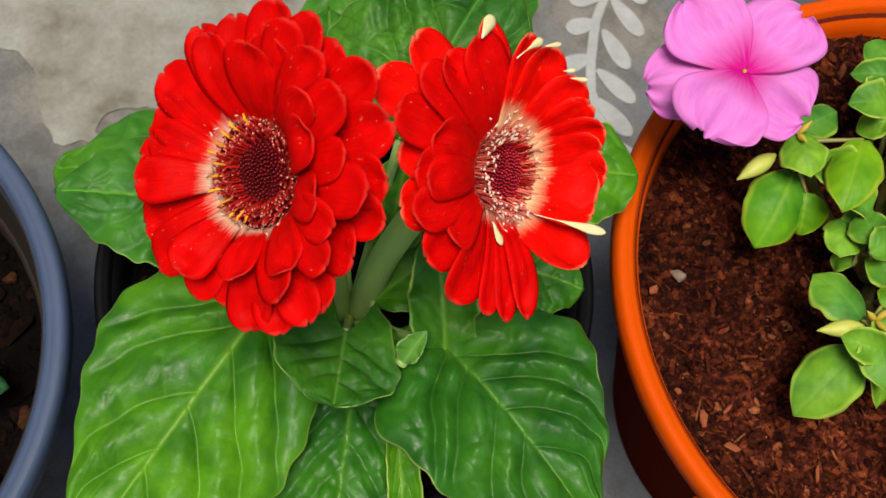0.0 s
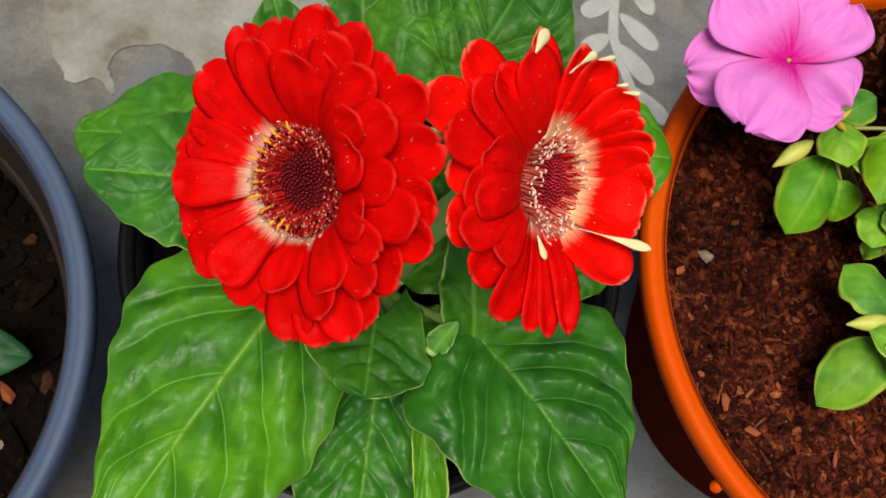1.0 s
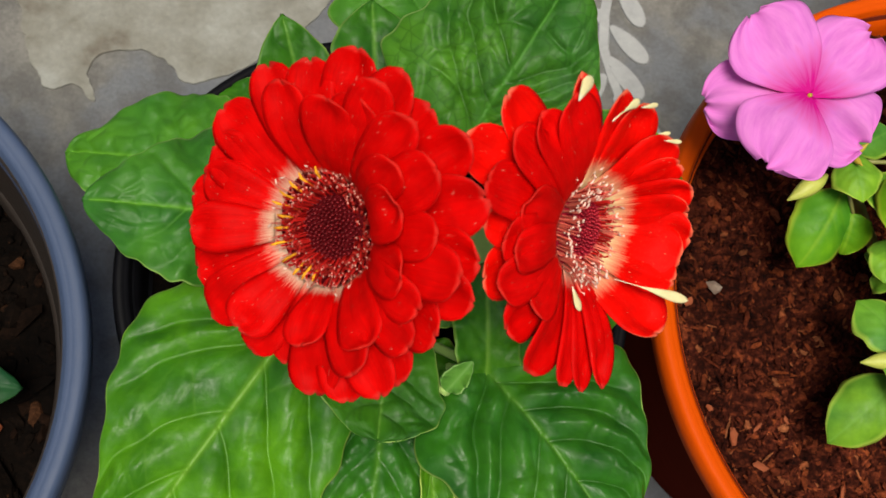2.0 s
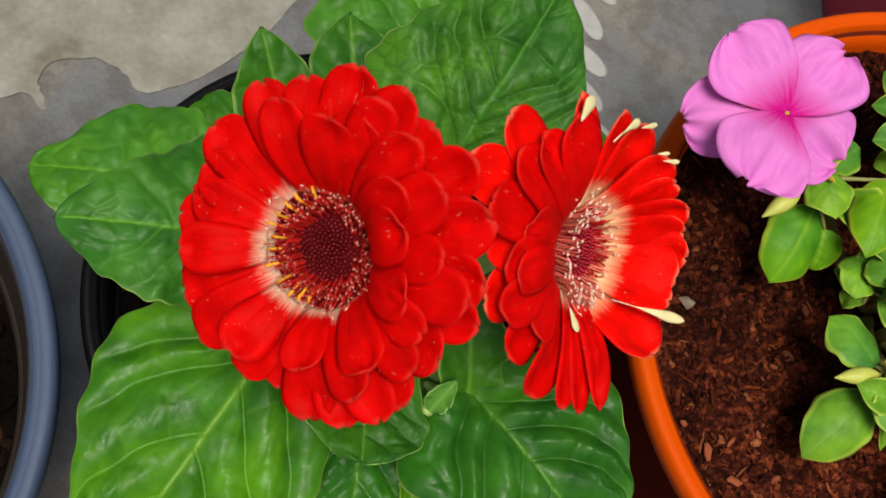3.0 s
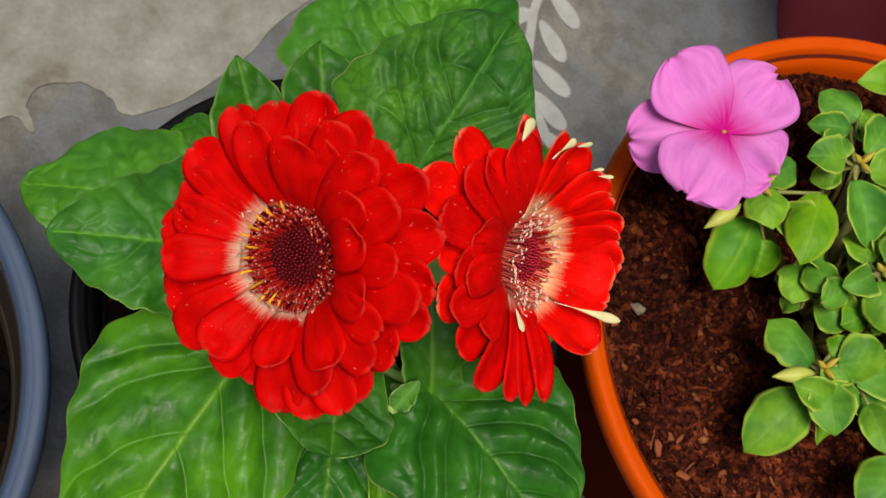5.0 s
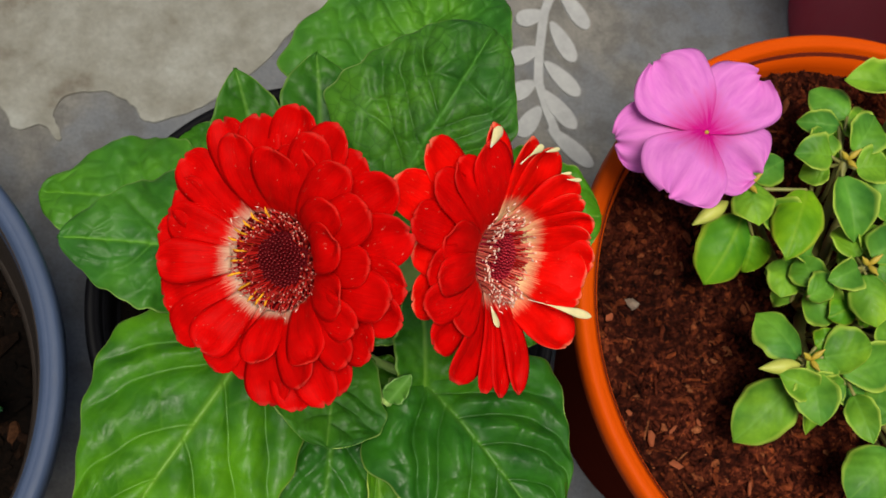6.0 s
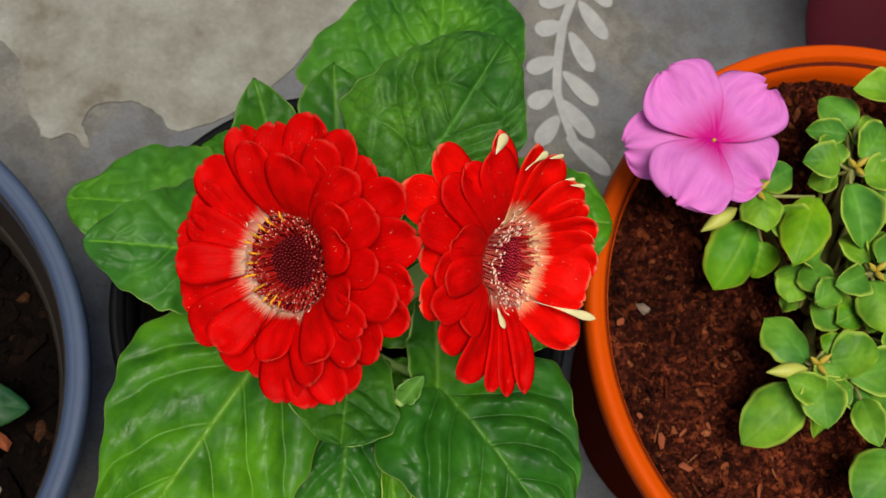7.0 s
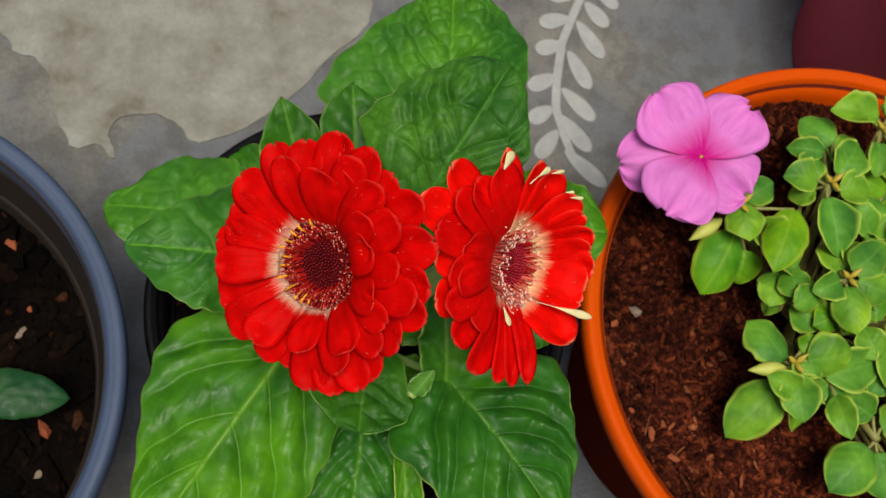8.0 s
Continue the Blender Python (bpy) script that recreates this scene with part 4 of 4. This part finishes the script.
head((-0.018, 0.148, 0.353), (-0.58, -0.40, 0.75), 0.0112, F1_OUTER, F1_INNER, RED, ((0.012, 0.158, 0.188), (0.006, 0.158, 0.30)),
     (("filament", FIL_RED, 320, 0.0086, 0.0156, 0.002, 0.0064, 0.00036, 0.0012, 0, 360), ("filament", FIL_PALE, 34, 0.0145, 0.0175, 0.002, 0.0050, 0.00022, 0.0030, 0, 360),
      ("filament", FIL_DARK, 210, 0.0096, 0.0138, 0.0022, 0.0050, 0.00050, 0.0006, 0, 360), ("anther", FIL_YELLOW, 12, 0.0112, 0.0130, 0.0050, 0.0068, 0.00050, 0.0030, 105, 270)),
     "red double gerbera flower head with a dark maroon centre and yellow anthers", core=(0.003, 0.0005, 0.002))
head((0.059, 0.154, 0.352), (0.60, -0.37, 0.75), 0.0105, F2_OUTER, F2_INNER, RED_CREAM_LIT, ((0.022, 0.158, 0.190), (0.026, 0.158, 0.29)),
     (("filament", FIL_PALE, 96, 0.0090, 0.0140, 0.0050, 0.0096, 0.00030, 0.0006, 85, 300), ("filament", FIL_RED, 70, 0.0100, 0.0140, 0.002, 0.005, 0.00030, 0.0004, -80, 100), ("filament", FIL_PALE, 130, 0.0105, 0.0155, 0.003, 0.0075, 0.00028, 0.0030, -100, 130)),
     "red double gerbera flower head with a cream ring and pale filaments", core=(-0.0022, 0.0, 0.0), shown=False, slim=True, disc_mat=DISC_RED, floret_mat=FLORET_PINK, ring=1.12,
     extra=((((121, 46.5, 12.5), (114, 51.5, 12.5)), 0.0052, 0.001), (((110, 38.6, 20), (102, 42, 20.5), (96, 43.4, 21)), 0.0032, 0.002), (((96, 42.4, 24), (87.3, 43.9, 25)), 0.0017, 0.001), (((86, 37.4, 32), (81, 39.2, 34)), 0.0015, 0.001),
            (((80.6, 36.4, 34), (69.8, 38.6, 35)), 0.0015, 0.001), (((274, 17.5, 45), (303, 26, 48), (316.6, 36.9, 48)), 0.0046, 0.001), (((238, 18.5, 13), (251, 24.5, 16)), 0.0032, 0.002)))


# ---- balsam in the orange pot ----
balsam = thing("impatiens_plant", (0.26, 0.18, 0.205), "impatiens plant with one pink flower and many small green leaves", "flowering plant")
ROOT = np.array((0.262, 0.180, 0.206))


def balsam_leaf(B, turn, length, width, rise, seed, young=False):
    B = np.asarray(B, float)
    c, s = math.cos(radians(rise)), math.sin(radians(rise))
    T = B + length * np.array((c * math.cos(radians(turn)), c * math.sin(radians(turn)), s))
    r = np.random.default_rng(seed)
    cup = r.choice((-0.22, 0.16, 0.34)) if not young else -0.25
    outline = tuple(width * 500 * k for k in (0.26, 0.66, 0.90, 1.00, 1.00, 0.93, 0.78, 0.49, 0.0))
    me = blade("leaf", B, T, outline, outline, pointed=True, twigs=False, up=(-0.12 + r.uniform(-0.35, 0.35), -0.25 + r.uniform(-0.35, 0.35), 1), arch=0.09 * length, cup=cup * width, wave=0.0016, lobes=1.6, widest=1.0, blunt=0.54,
               quilt=0.0006, nveins=4, droop=0.12 * length, seed=seed, nu=30, nv=21, thick=0.0005, pucker=0.0, edge=0.80)
    return part("leaf", me, BALSAM_YOUNG if young else BALSAM, balsam)


# a shoot: its tip, and its leaves as offset in mm, turn, length, width in mm, rise, and whether young and yellowish
def shoot(at, *leaves):
    at = np.array(at)
    part("stem", tubes("stem", [bend(ROOT + (at - ROOT) * np.array((0.15, 0.15, 0)), (ROOT + at) / 2 + np.array((0, 0, -0.012)), at, 0.0034, 0.0020)], 8), BALSAM_STEM, balsam)
    for dx, dy, dz, turn, length, width, rise, young in leaves:
        B = at + np.array((dx, dy, dz)) / 1000
        ob = balsam_leaf(B, turn, length * 0.90 / 1000, width * 1.05 / 1000, rise, 200 + length * 7 + width * 3 + abs(turn), bool(young))
        part("petiole", tubes("petiole", [bend(at + np.array((0, 0, -0.002)), (at + B) / 2 + np.array((0, 0, -0.002)), B + (0, 0, -0.0003), 0.0012, 0.0008, 5)], 6), BALSAM_STEM, ob)


shoot((0.228, 0.141, 0.258), (-3, 2, -3, 126, 30, 22, -6, 0), (-3, -9, -10, -136, 42, 25, -14, 0), (0, -6, 2, -87, 26, 19, 4, 0), (5, 1, 5, 11, 27, 23, 11, 0), (3, 6, 3, 40, 13, 10, 15, 1), (11, -6, -6, -25, 35, 21, -10, 0), (17, -4, -1, 14, 39, 22, -1, 0))
shoot((0.253, 0.236, 0.266), (-7, 2, 0, 178, 20, 18, 0, 0), (3, 4, 3, 55, 26, 19, 7, 0), (2, 20, -5, 170, 22, 12, -15, 0), (4, -4, 2, 6, 19, 19, 7, 0), (-1, -7, -2, -81, 35, 20, -3, 0), (-4, 0, -8, -163, 16, 12, -31, 0))
shoot((0.285, 0.268, 0.268), (-2, 6, 2, 173, 30, 19, 4, 0), (-4, -8, 2, -100, 22, 15, 5, 0), (4, 7, 1, 39, 25, 18, 2, 0), (4, -4, 0, -15, 22, 17, 0, 0))
shoot((0.256, 0.184, 0.268), (-4, -1, 0, -156, 18, 15, 0, 0), (0, -4, 0, -84, 27, 19, 0, 0), (4, 3, 1, 43, 29, 19, 2, 0), (6, -1, 0, -18, 22, 19, 0, 0), (2, 7, -9, 96, 23, 17, -23, 0))
shoot((0.202, 0.221, 0.262), (4, -10, -12, -116, 41, 27, -17, 1), (1, 1, 3, -84, 23, 19, 7, 0), (29, -1, 5, -115, 42, 22, 7, 1), (5, 5, 0, 31, 23, 16, 0, 0), (9, -19, -13, -89, 22, 22, -38, 1))
shoot((0.275, 0.106, 0.250), (-1, 12, 0, 149, 22, 18, 0, 0), (-4, -4, -2, -135, 34, 25, -4, 0), (2, 6, 1, 13, 24, 23, 3, 0), (1, -6, -3, -77, 27, 21, -6, 0))
shoot((0.235, 0.179, 0.245), (2, 4, -4, 160, 18, 15, -12, 0), (2, -1, 0, 52, 21, 15, 1, 0), (1, -4, 2, -34, 22, 20, 7, 0), (-2, -6, -6, 108, 14, 13, -34, 0))
# lower and farther foliage of the same plant
rng = np.random.default_rng(21)
for k in range(130):
    a, r = rng.uniform(-1.5, 1.15), 0.010 + 0.11 * math.sqrt(rng.random())
    B = ROOT + np.array((r * math.cos(a) + 0.02, r * math.sin(a), rng.uniform(0.012, 0.056)))
    ob = balsam_leaf(B, math.degrees(a) + rng.uniform(-70, 70), rng.uniform(0.020, 0.030), rng.uniform(0.018, 0.025), rng.uniform(-15, 18), 300 + k)
    part("petiole", tubes("petiole", [bend(ROOT + (B - ROOT) * np.array((0.3, 0.3, 0.05)), (ROOT + B) / 2 + np.array((0, 0, 0.004)), B, 0.0016, 0.0008, 6)], 6), BALSAM_STEM, ob)

for k in range(110):
    a, r = rng.uniform(-0.75, 1.2), rng.uniform(0.022, 0.115)
    B = ROOT + np.array((r * math.cos(a) + 0.01, r * math.sin(a), rng.uniform(0.034, 0.058)))
    ob = balsam_leaf(B, math.degrees(a) + rng.uniform(-110, 110), rng.uniform(0.016, 0.024), rng.uniform(0.014, 0.020), rng.uniform(-14, 26), 600 + k, k % 6 == 0)
    part("petiole", tubes("petiole", [bend(ROOT + (B - ROOT) * np.array((0.6, 0.6, 0.4)), (ROOT + B * 2) / 3 + np.array((0, 0, 0.002)), B, 0.0014, 0.0008, 6)], 6), BALSAM_STEM, ob)

# small leaves that close the crown over the middle
for k in range(44):
    B = np.array((rng.uniform(0.228, 0.305), rng.uniform(0.125, 0.27), rng.uniform(0.243, 0.262)))
    ob = balsam_leaf(B, rng.uniform(-180, 180), rng.uniform(0.016, 0.025), rng.uniform(0.014, 0.020), rng.uniform(-14, 20), 800 + k, k % 8 == 0)
    part("petiole", tubes("petiole", [bend(ROOT + (B - ROOT) * np.array((0.6, 0.6, 0.4)), (ROOT + B * 2) / 3 + np.array((0, 0, 0.002)), B, 0.0014, 0.0008, 6)], 6), BALSAM_STEM, ob)


BUD_TIP = plain("young_shoot_tip", (0.40, 0.26, 0.02), (0.52, 0.42, 0.05), 200, 0.5, 0.3)
BUD_PALE = plain("pale_bud", (0.38, 0.42, 0.05), (0.54, 0.56, 0.12), 120, 0.5, 0.3)


def bud(at, turn, length, rise, tip=False):
    d = np.array((math.cos(radians(turn)) * math.cos(radians(rise)), math.sin(radians(turn)) * math.cos(radians(rise)), math.sin(radians(rise))))
    path = [(np.asarray(at) + d * length * s, max(0.0003, length * 0.20 * math.sin(math.pi * min(1, s * 0.98 + 0.02)) ** 0.8 * (1.15 - 0.5 * s))) for s in np.linspace(0, 1, 10)]
    return part("bud", tubes("bud", [path], 10), BUD_TIP if tip else BUD_PALE, balsam, "ochre shoot tip" if tip else "pale yellow-green pointed bud")


bud((0.224, 0.139, 0.258), 186, 0.020, -4)
bud((0.194, 0.214, 0.260), -146, 0.021, -8)
for at in ((0.228, 0.141, 0.260), (0.253, 0.236, 0.268), (0.285, 0.268, 0.270), (0.256, 0.184, 0.270), (0.202, 0.221, 0.266)):
    for k in range(3):
        bud(at, 120 * k + 40, 0.008, 40, True)

# the pink flower: five broad petals round a short throat
FC = np.array((0.169, 0.233, 0.294))
centre = part("flower", tubes("flower", [bend(FC - (0, 0, 0.006), FC - (0, 0, 0.002), FC + (-0.0004, -0.0008, 0.0016), 0.0008, 0.0008, 5)], 10), BUD_TIP, balsam, "pink five-petalled impatiens flower with a deep pink throat")


def broad_petal(tip, width, seed, arch=0.06, trough=0.1, fold=0.0, lift=0.0):
    tip, width = FC + 0.96 * (np.asarray(tip, float) - FC), 0.94 * width
    L = np.linalg.norm(tip - FC)
    X = (tip - FC) / L
    N = unit(np.array((-0.22, -0.32, 0.92)) - X * (np.array((-0.22, -0.32, 0.92)) @ X))
    Y = np.cross(N, X)
    nu, nv = 30, 25
    s = np.linspace(0, 1, nu)[:, None] * np.ones((1, nv))
    q = np.ones((nu, 1)) * np.linspace(-1, 1, nv)[None, :]
    w = width * 0.5 * (0.10 + 0.90 * np.sin(np.clip(s / 0.62, 0, 1) * math.pi / 2) ** 1.1) * np.sqrt(np.clip(1 - 0.94 * (np.clip(s - 0.62, 0, 1) / 0.38) ** 3.0, 0, 1))
    w = w * (1 + 0.05 * np.sin(9 * s + seed + np.sign(q)))
    y = q * w
    notch = 0.010 * np.exp(-(q / 0.28) ** 2) * np.clip((s - 0.75) / 0.25, 0, 1)
    z = arch * L * 4 * s * (1 - s) + trough * (y / (width * 0.5)) ** 2 * L * 0.5 - fold * L * np.exp(-(q / 0.16) ** 2) * s * (1 - s) * 4 + (0.0021 * np.sin(4.2 * q + 2 * seed + 2 * s) + 0.0008 * np.sin(9 * q + seed)) * np.sin(math.pi * np.clip(s * 0.62, 0, 1)) ** 2 + 0.0011 * np.sin(11 * q + 1.7 * seed + 3 * s) * s ** 3 + lift * s
    P = FC + X * (s * L * (1 - notch + 0.014 * np.sin(8 * q + seed) * s ** 4))[..., None] + Y * y[..., None] + N * z[..., None]
    return part("petal", sheet("petal", P, 0.0004, along=s, across=q), PINK, centre)


broad_petal((0.145, 0.264, 0.298), 0.039, 1, 0.05, 0.04, 0.025)
broad_petal((0.196, 0.261, 0.298), 0.038, 2, 0.05, 0.04, 0.03)
broad_petal((0.130, 0.230, 0.284), 0.034, 3, 0.03, -0.05, lift=-0.006)
broad_petal((0.147, 0.199, 0.297), 0.042, 4, 0.07, -0.10, lift=0.002)
broad_petal((0.199, 0.217, 0.286), 0.037, 5, 0.03, -0.05, lift=-0.004)
part("stem", tubes("stem", [bend((0.202, 0.221, 0.258), (0.188, 0.228, 0.268), FC - (0, 0, 0.005), 0.0012, 0.0010)], 8), BALSAM_STEM, balsam)

# ---- seedling in the slate pot ----
seedling = thing("seedling", (-0.19, 0.12, 0.165), "small seedling with smooth green leaves in the slate pot", "plant")
me = blade("leaf", (-0.180, 0.122, 0.192), (-0.124, 0.120, 0.190), 0.012, 0.013, arch=0.004, cup=-0.002, wave=0.0006, quilt=0.0003, seed=31, nu=30, nv=17, widest=0.9, blunt=0.75)
part("leaf", me, SEEDLING_SHADED, seedling)
me = blade("leaf", (-0.196, 0.124, 0.192), (-0.245, 0.145, 0.190), 0.012, 0.012, arch=0.004, wave=0.0006, quilt=0.0003, seed=32, nu=30, nv=17, widest=0.9, blunt=0.75)
part("leaf", me, SEEDLING_SHADED, seedling)
part("stem", tubes("stem", [bend((-0.188, 0.120, 0.164), (-0.188, 0.121, 0.18), (-0.187, 0.122, 0.193), 0.0022, 0.0014), bend((-0.187, 0.122, 0.19), (-0.184, 0.122, 0.192), (-0.179, 0.122, 0.192), 0.0012, 0.0008), bend((-0.187, 0.122, 0.19), (-0.192, 0.123, 0.192), (-0.197, 0.124, 0.192), 0.0012, 0.0008)], 8), STEM, seedling)
